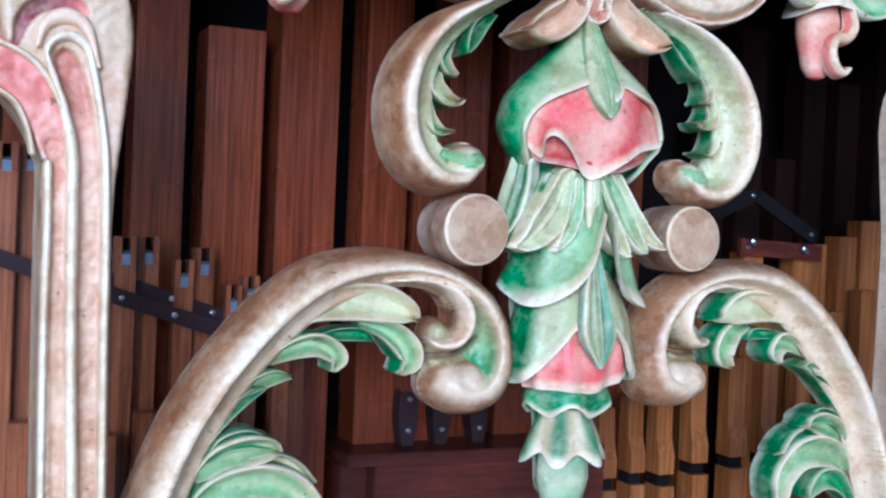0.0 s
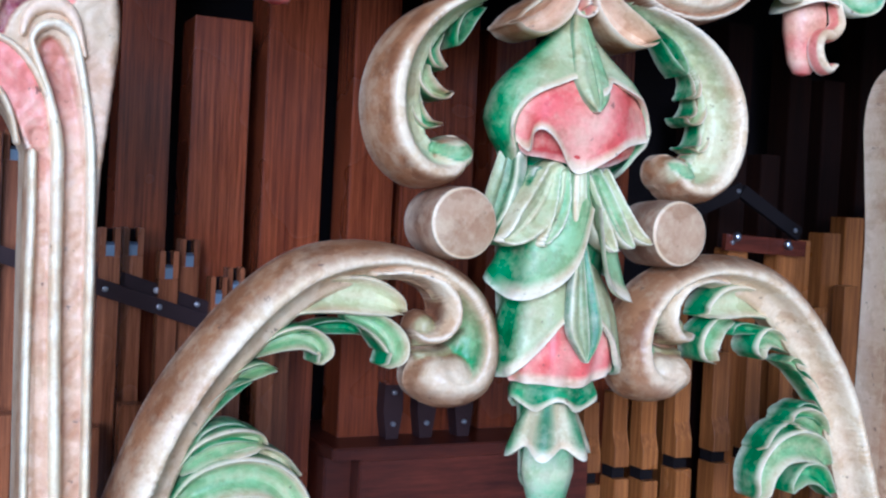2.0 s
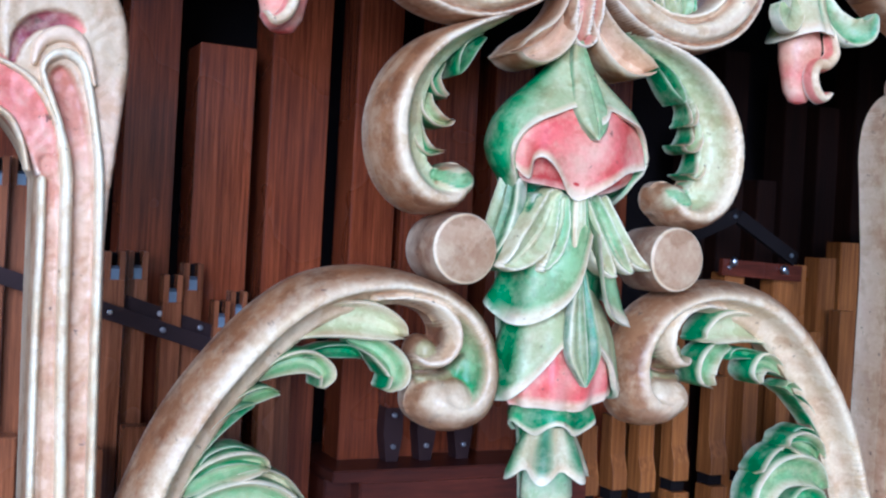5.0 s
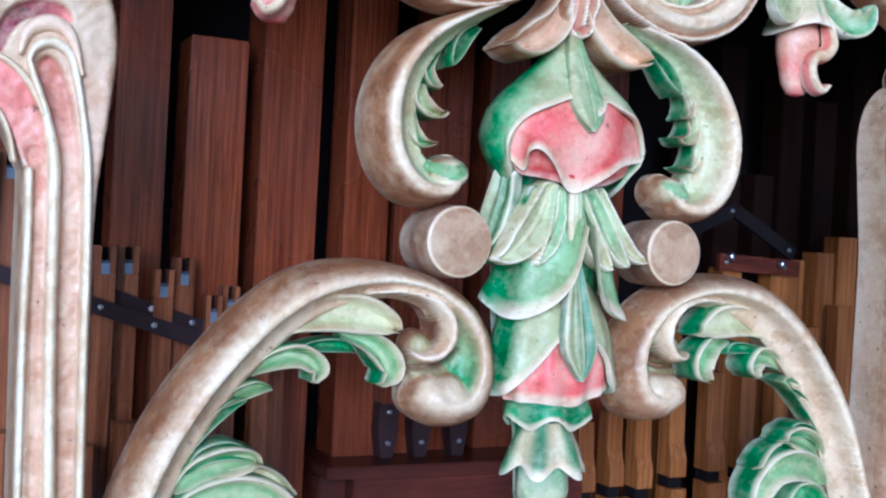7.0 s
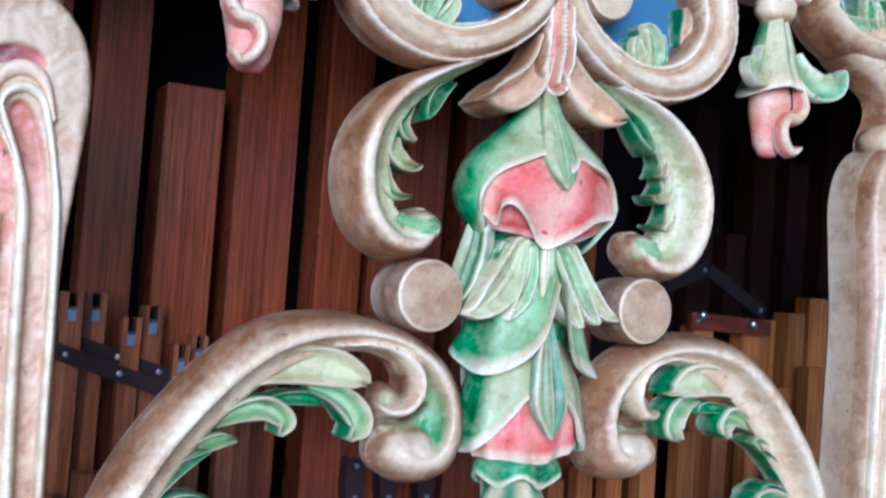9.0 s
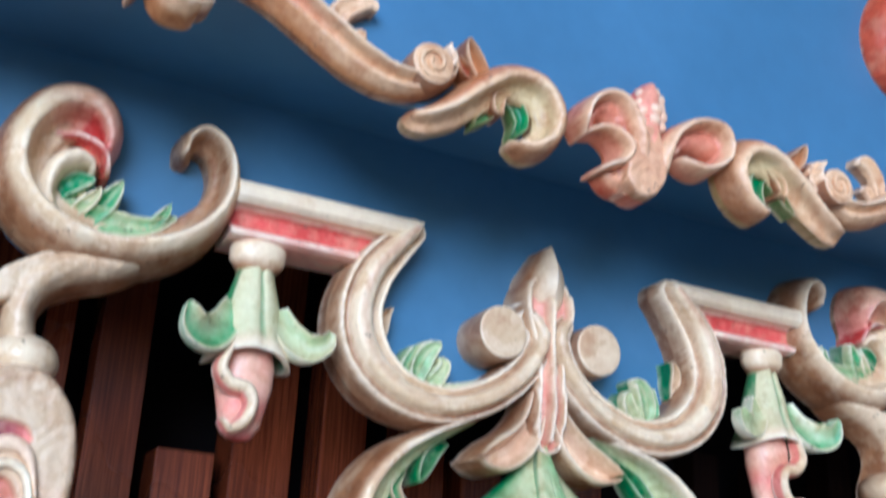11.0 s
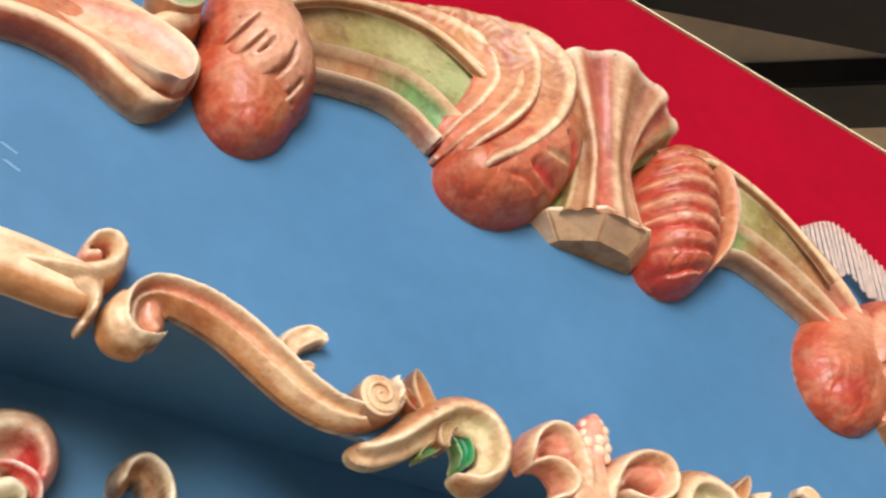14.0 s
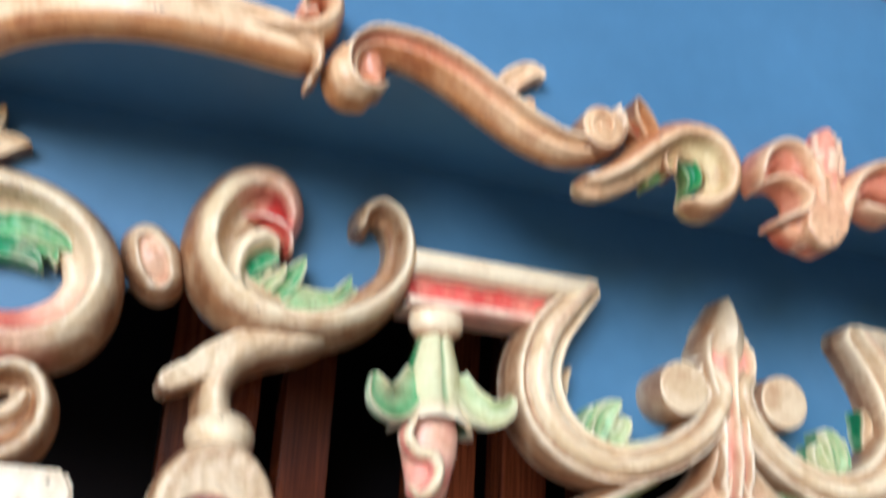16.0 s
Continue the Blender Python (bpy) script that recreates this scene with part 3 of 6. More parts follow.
# upper board
lowb = mirrored([(0, 2.34), (.06, 2.36), (.13, 2.37), (.2, 2.36), (.28, 2.37), (.33, 2.325), (.37, 2.33), (.43, 2.335), (.49, 2.36), (.55, 2.39), (.61, 2.42), (.68, 2.41), (.74, 2.39), (.8, 2.40),
                 (.88, 2.41), (.94, 2.41), (1.0, 2.41), (1.06, 2.41), (1.12, 2.41), (1.18, 2.41), (1.24, 2.41), (1.30, 2.41), (1.355, 2.41)])
bm = fresh()
cut = cr(lowb, 4)
for y0, z0, y1, z1 in ((-.30, 0, -.30, 3.25), (-.285, 0, -.285, 3.25), (-.30, 0, -.285, 0)):
    rows = [[vert(bm, (*wrap(p[0], y), z or p[1])) for p in cut] for y, z in ((y0, z0), (y1, z1))]
    for i in range(len(cut) - 1):
        bm.faces.new((rows[0][i], rows[0][i + 1], rows[1][i + 1], rows[1][i]))
upper = structure("wall_upper_board", bm, M_BLUE, "satin blue painted upper board rounding back at its ends", True)
for sx in (-1, 1):
    bm = fresh()
    box(bm, min(sx * 1.16, sx * 1.9), max(sx * 1.16, sx * 1.9), .0, .025, 2.45, 3.4)
    structure("wall_side_board_" + ("left" if sx < 0 else "right"), bm, M_BLUE, "blue painted board set back beside the rounded front")
for i, (x, z, a) in enumerate(((-.911, 2.592, -8), (-.901, 2.567, -15))):
    bm = fresh()
    slab(bm, [(x - .013, z + .006), (x + .012, z - .004), (x + .013, z - .001), (x - .008, z + .008)], -.3006, -.3002)
    part("scuff", bm, M_WHITE, upper, "pale scuff in the paint")

# hall roof above, turned away from the organ front
HALL = pose(0, 0, 0, 0, 0, -36)
bm = fresh()
box(bm, -7, 9, -.2, 9, 5.0, 5.1)
bmesh.ops.transform(bm, matrix=HALL, verts=bm.verts)
structure("ceiling", bm, M_OCHRE, "ochre boarded ceiling of the hall")
bm = fresh()
box(bm, -7, 9, 8.9, 9, 0, 5.0)
bmesh.ops.transform(bm, matrix=HALL, verts=bm.verts)
structure("wall_back", bm, M_OCHRE, "ochre back wall of the hall")

# ================================================================ organ pipes
def open_pipe(x, w, y, z1, wide_y=None, z0=0.8, material=M_PIPE, label="tall varnished red-brown wooden organ pipe", slot=0.0):
    t = thing("organ_pipe", label, "organ pipe", (x, y, z0), "wooden organ pipes")
    d = wide_y or w
    bm = fresh()
    if slot:
        box(bm, x - w / 2, x + w / 2, y, y + d, z0, z1 - slot, bevel=.0015)
        part("body", bm, material, t, smooth=False)
        for sx in (-1, 1):
            bm = fresh()
            box(bm, x + sx * w * .5 - (w * .3 if sx > 0 else 0), x + sx * w * .5 + (w * .3 if sx < 0 else 0), y, y + d, z1 - slot, z1, bevel=.0012)
            part("cheek", bm, material, t, smooth=False)
        # black board behind the slot: the shade inside the pipe as colour
        bm = fresh()
        box(bm, x - w * .2, x + w * .2, y + d * .7, y + d, z1 - slot, z1 - .002)
        part("back_board", bm, M_DARK, t, smooth=False)
        bm = fresh()
        zz = z1 - slot
        sl = [(y + .002, zz), (y + .002, zz + slot * .38), (y + d * .4, zz + slot * .5), (y + d * .4, zz)]
        a = [vert(bm, (x - w * .2, yy, z)) for yy, z in sl]
        b = [vert(bm, (x + w * .2, yy, z)) for yy, z in sl]
        bm.faces.new(a)
        bm.faces.new(b[::-1])
        for i in range(4):
            bm.faces.new((a[i], a[(i + 1) % 4], b[(i + 1) % 4], b[i]))
        part("tuning_flap", bm, M_FLAP, t, "tuning flap with sky reflection in its grey-blue colour", False)
    else:
        box(bm, x - w / 2, x + w / 2, y, y + d, z0, z1, bevel=.002)
        part("body", bm, material, t, smooth=False)
    return t


# the tall rank
for x, w, z1, y in ((-.795, .075, 2.36, .40), (-.685, .05, 2.36, .47), (-.580, .088, 2.36, .40), (-.449, .103, 1.94, .40), (-.311, .113, 2.36, .40), (-.155, .09, 2.36, .40), (-.055, .07, 1.84, .41),
                    (.03, .09, 2.36, .43), (.16, .09, 2.0, .43), (.29, .085, 1.86, .43), (.42, .08, 2.3, .44)):
    open_pipe(x, w, y, z1)
# far right tall rank, its shade put into a near-black wood
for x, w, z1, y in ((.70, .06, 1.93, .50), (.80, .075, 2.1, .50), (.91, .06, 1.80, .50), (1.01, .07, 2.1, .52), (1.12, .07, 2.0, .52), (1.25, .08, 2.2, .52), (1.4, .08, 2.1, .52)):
    open_pipe(x, w, y, z1, z0=.8, material=M_FAR, label="tall wooden organ pipe with shade darkened into its wood")
# short rank at the left
for x, w, z1, y in ((-.644, .034, 1.564, .30), (-.603, .034, 1.565, .325), (-.548, .032, 1.529, .30), (-.509, .034, 1.549, .325), (-.463, .028, 1.488, .30), (-.427, .030, 1.503, .325),
                    (-.83, .034, 1.706, .30), (-.792, .034, 1.709, .325), (-.375, .03, 1.46, .30), (-.34, .03, 1.47, .325)):
    open_pipe(x, w, y, z1, .036, material=M_PIPE3, label="small varnished yellow-brown wooden pipe with slotted top", slot=.046)
for x, w, z1 in ((-.802, .03, 1.275), (-.745, .03, 1.25), (-.672, .03, 1.25), (-.606, .044, 1.285), (-.572, .036, 1.262), (-.52, .04, 1.25), (-.46, .04, 1.235), (-.4, .04, 1.22)):
    open_pipe(x, w, .24, z1, .04, material=M_PIPE3, label="short yellow-brown wooden pipe with a capped top")


def strap(name, a, b, y, h, label, screws, mate=M_STRAP):
    t = thing(name, label, "rail", (a[0], y, a[1]))
    bm = fresh()
    dx, dz = b[0] - a[0], b[1] - a[1]
    ln = math.hypot(dx, dz)
    nx, nz = -dz / ln * h / 2, dx / ln * h / 2
    slab(bm, [(a[0] - nx, a[1] - nz), (b[0] - nx, b[1] - nz), (b[0] + nx, b[1] + nz), (a[0] + nx, a[1] + nz)], y, y + .012)
    part("bar", bm, mate, t, smooth=False)
    for u in screws:
        bm = fresh()
        rod(bm, (a[0] + dx * u, y, a[1] + dz * u), (a[0] + dx * u, y - .004, a[1] + dz * u), .005, 10, edge=.001)
        part("screw", bm, M_METAL, t, "bright steel screw head")
    return t


strap("pipe_rail", (-.90, 1.545), (-.36, 1.372), .285, .026, "dark leather-covered rail screwed across small pipes", (.06, .22, .46, .62, .8, .93))
strap("pipe_rail", (-.68, 1.50), (-.45, 1.425), .315, .022, "dark rail behind the first across small pipes", (.2, .5, .8))

# wind chest in the middle with three small pipes
t = thing("wind_chest", "dark glossy red-brown wooden wind chest under the pipes", "chest", (-.05, .3, .8))
bm = fresh()
box(bm, -.192, .30, .30, .42, .80, 1.163, bevel=.003)
part("body", bm, M_CHEST, t, smooth=False)
bm = fresh()
box(bm, -.245, .30, .30, .58, 1.163, 1.185, bevel=.003)
part("lid", bm, M_CHEST, t, smooth=False)
bm = fresh()
box(bm, -.245, -.192, .34, .58, .80, 1.163, bevel=.003)
part("side", bm, M_CHEST, t, smooth=False)
for x in (-.105, -.035, .045):
    t = thing("small_pipe", "small dark brown wooden pipe with a bright screw", "organ pipe", (x, .36, 1.185), "three small pipes on the chest")
    bm = fresh()
    slab(bm, [(x - .018, 1.29), (x - .02, 1.24), (x - .012, 1.186), (x + .012, 1.186), (x + .02, 1.24), (x + .018, 1.29)], .36, .395)
    part("body", bm, M_STRAP, t, smooth=False)
    bm = fresh()
    box(bm, x - .02, x + .02, .35, .40, 1.29, 1.36, bevel=.003)
    part("cap", bm, M_PIPE, t, smooth=False)
    for z in (1.275, 1.215):
        bm = fresh()
        rod(bm, (x, .36, z), (x, .354, z), .005, 10, edge=.001)
        part("screw", bm, M_METAL, t)


def stopped_pipe(x, w, y, zm, z1, z0=.80):
    """A narrow stopped pipe: foot block, a black block for the mouth's shade, and a front that steps back above."""
    t = thing("stopped_pipe", "narrow yellow-brown wooden stopped pipe with dark mouth", "organ pipe", (x, y, z0), "stopped pipes at the right")
    bm = fresh()
    box(bm, x - w / 2, x + w / 2, y - .004, y + .05, z0, zm - .012, bevel=.0015)
    part("foot_block", bm, M_PIPE2, t, smooth=False)
    bm = fresh()
    box(bm, x - w * .42, x + w * .42, y + .012, y + .048, zm - .012, zm + .012)
    part("mouth", bm, M_DARK, t, "mouth closed by a black block for its shade", False)
    bm = fresh()
    h = w / 2
    prof = [(y, zm + .012), (y, zm + .05), (y + .014, zm + .085), (y + .014, z1), (y + .05, z1), (y + .05, zm + .012)]
    a = [vert(bm, (x - h, yy, z)) for yy, z in prof]
    b = [vert(bm, (x + h, yy, z)) for yy, z in prof]
    bm.faces.new(a)
    bm.faces.new(b[::-1])
    for i in range(len(prof)):
        k = (i + 1) % len(prof)
        bm.faces.new((a[i], a[k], b[k], b[i]))
    bmesh.ops.bevel(bm, geom=bm.edges[:], offset=.0012, segments=1, affect="EDGES")
    part("front", bm, M_PIPE2, t, smooth=False)
    return t


for i, (x, w, zm, z1) in enumerate(((.318, .046, 1.098, 1.25), (.388, .044, 1.106, 1.27), (.46, .048, 1.098, 1.28), (.545, .05, 1.118, 1.338), (.646, .054, 1.126, 1.35), (.735, .05, 1.126, 1.40), (.83, .05, 1.13, 1.42),
                                     (.92, .05, 1.13, 1.45), (1.01, .05, 1.13, 1.5))):
    stopped_pipe(x, w * .8, .31, zm, z1)
for x, w, z1, y in ((.60, .05, 1.50, .42), (.705, .055, 1.575, .36), (.775, .05, 1.52, .40), (.85, .058, 1.565, .36), (.93, .05, 1.60, .40), (1.0, .055, 1.62, .38), (1.09, .06, 1.66, .4), (1.2, .06, 1.7, .4), (.52, .045, 1.42, .42)):
    open_pipe(x, w, y, z1, .05, material=M_PIPE2, label="plain yellow-brown wooden pipe with flat top")
strap("pipe_bracket", (.53, 1.635), (.69, 1.705), .34, .03, "black iron bracket arm above the pipes", (.92,), M_DARK)
strap("pipe_bracket", (.69, 1.70), (.86, 1.612), .338, .03, "black iron bracket arm above the pipes", (.9,), M_DARK)
strap("pipe_rail", (.655, 1.588), (.885, 1.580), .345, .036, "red-brown wooden rail screwed across pipes", (.08, .8), M_CHEST)
for x, z in ((.68, 1.60), (.825, 1.588)):
    t = thing("wing_bolt", "small steel bolt on the wooden rail", "bolt", (x, .34, z))
    bm = fresh()
    ball(bm, (x, .338, z), (.009, .009, .011))
    part("head", bm, M_METAL, t)

# ================================================================ the carved screen
def along(table, v):
    return float(np.interp(v, [p[0] for p in table], [p[1] for p in table]))


def shell(bm, at, wide, deep, reach, top, bottom, waist, color, lift=None, na=48, nj=14, rim=.004, skin=.010, edge=CREAM):
    """A carved sheet round an upright core. reach: from and to in degrees (0 faces front), top and bottom: heights by degrees, waist: girth by height."""
    top = top if isinstance(top, tuple) else ((-180, top), (180, top))
    bottom = bottom if isinstance(bottom, tuple) else ((-180, bottom), (180, bottom))
    ks = np.linspace(reach[0], reach[1], na + 1)
    smooth_low = cr(bottom, 5)
    rows = []
    for d in ks:
        a = radians(d)
        zt, zb = along(top, d), float(np.interp(d, smooth_low[:, 0], smooth_low[:, 1]))
        ring = []
        for j in range(nj + 3):
            u = min(j / nj, 1.0)
            z, out = zt + (zb - zt) * u, lift(d, u) if lift else 0.0
            c = color(d, u)
            if j in (nj - 1, nj):
                out, c = out + rim, blend(c, edge, .8 * max(0, min(1, (88 - abs(d)) / 25)))
            if j == nj + 1:
                z, out = z + .001, out - skin * .6
            if j == nj + 2:
                z, out, c = z + .018, out - skin, blend(c, RED if c[0] > c[1] else GREEN, .6)
            g = along(waist, z)
            ring.append(vert(bm, (at[0] + (wide * g + out) * math.sin(a), at[1] - (deep * g + out) * math.cos(a), z), c))
        rows.append(ring)
    for p, q in zip(rows, rows[1:]):
        for i in range(nj + 2):
            bm.faces.new((p[i], p[i + 1], q[i + 1], q[i]))
    return bm


def bent(bm, at, wide, deep, k=.105):
    """Lays a flat leaf round an upright core: x becomes the way round, y the distance out."""
    for v in bm.verts:
        a = v.co.x / k
        out = -v.co.y
        v.co.x, v.co.y = at[0] + (wide + out) * math.sin(a), at[1] - (deep + out) * math.cos(a)
    return bm


BUD = ((1.60, .50), (1.66, .55), (1.69, .68), (1.714, .82), (1.74, .95), (1.765, 1.0), (1.785, .985), (1.81, .92), (1.835, .79), (1.865, .55), (1.885, .40), (1.905, .27), (1.925, .18), (1.945, .10))
BUD2 = ((1.34, .72), (1.36, .90), (1.38, .98), (1.40, 1.0), (1.43, .97), (1.46, .93), (1.48, .88), (1.51, .76), (1.545, .55))


def both(half):
    return tuple((-d, z) for d, z in half[::-1] if d > 0) + tuple(half)


def flower_drop():
    t = thing("carved_flower_drop", "green and pink carved wooden flower drop with leaf tiers", "carving", (0, 0, 1.17))
    bm = fresh()
    sweep(bm, [(0, 1.93, .012, .5), (0, 1.88, .035, .6), (0, 1.80, .11, .8), (0, 1.73, .115, .9), (0, 1.68, .10, .9), (0, 1.6, .105, .9), (0, 1.5, .10, .9), (0, 1.43, .09, .9), (0, 1.37, .075, .8), (0, 1.33, .05, .7), (0, 1.27, .04, .6), (0, 1.2, .035, .6)],
          ROUND, .09, .01, ((0, GREEN, GREEN, GREEN, GREEN),), mx=1)
    part("core", bm, M_CARVE, t)
    at = (-.005, -.04)
    bm = fresh()
    shell(bm, at, .128, .084, (-66, 66), 1.80, ((-66, 1.715), (-60, 1.708), (-40, 1.704), (-20, 1.698), (0, 1.694), (25, 1.698), (50, 1.712), (66, 1.72)), BUD, lambda d, u: blend(RED, PINK, u * .8), nj=8, edge=RED)
    part("flower_heart", bm, M_CARVE, t, "deep pink inside of the bud")
    bm = fresh()
    lip = ((-70, 1.735), (-64, 1.728), (-59, 1.718), (-53, 1.713), (-48.5, 1.722), (-45, 1.738), (-39, 1.745), (-33, 1.738), (-27, 1.720), (-20, 1.695), (-11, 1.684), (-1, 1.688), (13, 1.707), (28, 1.728), (45, 1.738), (60, 1.748), (70, 1.752))
    shell(bm, at, .136, .090, (-70, 70), 1.862, lip, BUD, lambda d, u: blend(blend(PINK, ROSE, .5 + .5 * math.sin(d * .11 + 3 * u)), CREAM, .35 * max(0, math.sin(d * .07 + 1 + u * 2)) * u),
          lambda d, u: (.005 * u * math.sin(d * .13) + .010 * max(0, (u - .7) / .3) ** 2) * max(0, min(1, (66 - abs(d)) / 16)), na=90, nj=16, rim=.002)
    part("flower", bm, M_CARVE, t, "pink painted bud with folded lip")
    bm = fresh()
    hood = both(((0, 1.800), (7, 1.812), (13, 1.825), (20, 1.823), (30, 1.812), (40, 1.801), (49, 1.788), (56, 1.770), (61, 1.745), (66, 1.715), (74, 1.695), (95, 1.68), (125, 1.67)))
    shell(bm, at, .142, .095, (-125, 125), 1.945, hood, BUD, lambda d, u: blend(blend(blend(PALE, CREAM, .25), MINT, max(0, abs(d) - 42) / 30), GREEN, max(0, abs(d) - 66) / 26),
          lambda d, u: .0035 * math.cos(d * .17) * u * u * (abs(d) < 60) + .004 * u ** 4 * (abs(d) < 64), na=100, nj=18, rim=.003)
    part("hood", bm, M_CARVE, t, "mint green hood leaf over the bud")
    bm = fresh()
    petal(bm, [(-.004, 1.945, .008, -.062), (-.005, 1.905, .018, -.082), (-.006, 1.865, .025, -.104), (-.010, 1.825, .032, -.130), (-.013, 1.797, .022, -.144), (-.014, 1.776, .002, -.146)], blend(MINT, PALE, .5), blend(PALE, CREAM, .4), -.35, -.18, .03)
    part("hood_tip", bm, M_CARVE, t)
    # first tier: dark side leaves, and lobes fanned over the core
    for sgn in (-1,):
        for rows, mid in (([(-74, 1.715, .026, .002), (-76, 1.67, .034, -.006), (-80, 1.62, .032, -.018), (-86, 1.595, .018, -.030), (-92, 1.578, .002, -.040)], GREEN),):
            bm = fresh()
            petal(bm, [(d * .00183, z, w, y) for d, z, w, y in rows], mid, blend(PALE, CREAM, .5), .34, .03, .02, mx=-sgn)
            bent(bm, (0, -.03), .117, .074)
            part("leaf", bm, M_CARVE, t)
    bm = fresh()
    petal(bm, [(-.006, 1.71, .012, -.098), (-.006, 1.65, .016, -.104), (-.006, 1.59, .013, -.106), (-.006, 1.54, .005, -.106)], blend(MINT, PALE, .5), CREAM, -.4, .3, .03)
    part("stem", bm, M_CARVE, t)
    pale, cream = blend(PALE, CREAM, .3), blend(PALE, CREAM, .75)
    frond("leaf", ((GREEN, MINT, [(-0.073, 1.682, 0.012, 0.7), (-0.087, 1.65, 0.0139, 0.75), (-0.105, 1.616, 0.0119, 0.8), (-0.122, 1.591, 0.0038, 0.8)]), (pale, cream, [(-0.048, 1.684, 0.022, 0.8), (-0.063, 1.651, 0.0332, 0.9), (-0.087, 1.617, 0.0347, 1), (-0.117, 1.588, 0.0202, 1.05), (-0.14, 1.577, 0.004, 1.05)]), (blend(PALE, MINT, .4), cream, [(-0.034, 1.684, 0.012, 0.85), (-0.038, 1.644, 0.0171, 0.95), (-0.05, 1.605, 0.0149, 1.02), (-0.07, 1.573, 0.004, 1.05)])), t, 1, .085, -.030)
    frond("leaf", ((pale, cream, [(0.044, 1.689, 0.0103, 0.8), (0.07, 1.64, 0.0146, 0.9), (0.099, 1.6, 0.0144, 0.95), (0.129, 1.581, 0.0039, 1)]), (blend(PALE, MINT, .4), cream, [(0.024, 1.688, 0.0122, 0.85), (0.049, 1.638, 0.0177, 0.95), (0.073, 1.597, 0.0157, 1), (0.094, 1.575, 0.0043, 1.02)]), (pale, cream, [(-0.001, 1.686, 0.0133, 0.9), (0.014, 1.636, 0.0204, 1), (0.037, 1.593, 0.0186, 1.05), (0.057, 1.569, 0.0051, 1.08)])), t, 1, .085, -.030)
    # second tier: two spreading skirts
    for sgn in (-1, 1):
        bm = fresh()
        low = ((3, 1.63), (6, 1.59), (10, 1.552), (18, 1.523), (30, 1.503), (46, 1.489), (60, 1.487), (76, 1.493), (95, 1.512), (120, 1.53))
        low = tuple((-d, z) for d, z in low[::-1]) if sgn < 0 else low
        shell(bm, (0, -.03), .098, .070, (-120, -3) if sgn < 0 else (3, 120), 1.685, low, ((1.4, 1), (1.7, 1)), lambda d, u: blend(blend(MINT, PALE, .35 + .5 * u), GREEN, (abs(d) - 44) / 14),
              lambda d, u: -.012 + .034 * u * u + .005 * math.cos(abs(d) * .14 - 1) * u + (.007 * max(0, 1 - (abs(d) / 14)) if u > .2 else 0), na=60, nj=14, rim=.004)
        part("leaf", bm, M_CARVE, t)
    # lower bud
    at = (0, -.03)
    bm = fresh()
    shell(bm, at, .098, .074, (-80, 80), 1.50, ((-80, 1.358), (-56, 1.357), (-27, 1.356), (0, 1.352), (20, 1.360), (45, 1.370), (80, 1.37)), BUD2, lambda d, u: blend(PINK, ROSE, .5 + .5 * math.sin(d * .16 + 5 * u)),
          lambda d, u: .004 * math.sin(d * .2) * u, rim=.002)
    part("flower", bm, M_CARVE, t, "pink painted bud with folded lip")
    bm = fresh()
    hood = both(((0, 1.475), (12, 1.462), (20, 1.452), (28, 1.434), (38, 1.411), (48, 1.392), (58, 1.377), (66, 1.369), (80, 1.364), (120, 1.36)))
    shell(bm, at, .107, .083, (-120, 120), 1.545, hood, BUD2, lambda d, u: blend(blend(PALE, CREAM, .3), GREEN, (abs(d) - 52) / 16), lambda d, u: .003 * math.cos(d * .2) * u + .005 * u ** 3, na=80, rim=.0035)
    part("hood", bm, M_CARVE, t, "mint green hood leaf over the bud")
    bm = fresh()
    petal(bm, [(-.006, 1.60, .005, -.098), (-.006, 1.55, .014, -.108), (-.006, 1.50, .025, -.116), (-.004, 1.45, .031, -.122), (0, 1.42, .019, -.124), (.003, 1.395, .002, -.122)], GREEN, blend(PALE, CREAM, .5), .3, .3)
    part("middle_leaf", bm, M_CARVE, t)
    # collar and tassel
    bm = fresh()
    shell(bm, (-.002, -.03), .074, .064, (-140, 140), 1.366, tuple((d, 1.321 + .010 * math.cos(radians(d + 18) * 5.5)) for d in range(-140, 141, 10)), ((1.30, .80), (1.325, .98), (1.34, 1.0), (1.356, .92), (1.37, .8)), lambda d, u: blend(MINT, GREEN, .5 + .5 * math.sin(d * .1)),
          lambda d, u: .004 * math.cos(radians(d + 18) * 5.5) * u, na=84, nj=8, rim=.001)
    part("collar", bm, M_CARVE, t)
    bm = fresh()
    shell(bm, (-.002, -.03), .070, .060, (-140, 140), 1.322, tuple((d, 1.245 + .010 * math.cos(radians(d + 5) * 6)) for d in range(-140, 141, 10)), ((1.23, 1.0), (1.25, .96), (1.28, .82), (1.31, .62), (1.33, .55)), lambda d, u: blend(blend(MINT, CREAM, .8), GREEN, .3 - .6 * math.cos(radians(d + 5) * 6)),
          lambda d, u: -.006 * math.cos(radians(d + 5) * 6) * u, na=84, nj=8, rim=.001)
    part("tassel_leaf", bm, M_CARVE, t, "flared skirt of pale green leaves")
    bm = fresh()
    turned(bm, (-.002, -.03), [(1.28, .036, GREEN), (1.245, .044, MINT), (1.21, .046, PALE), (1.17, .036, MINT), (1.13, .022, GREEN), (1.10, .004, PALE)], seg=10)
    part("tassel", bm, M_CARVE, t)


flower_drop()


WASH = blend(TAN, CREAM, .22)
LIGHT = blend(TAN, CREAM, .75)


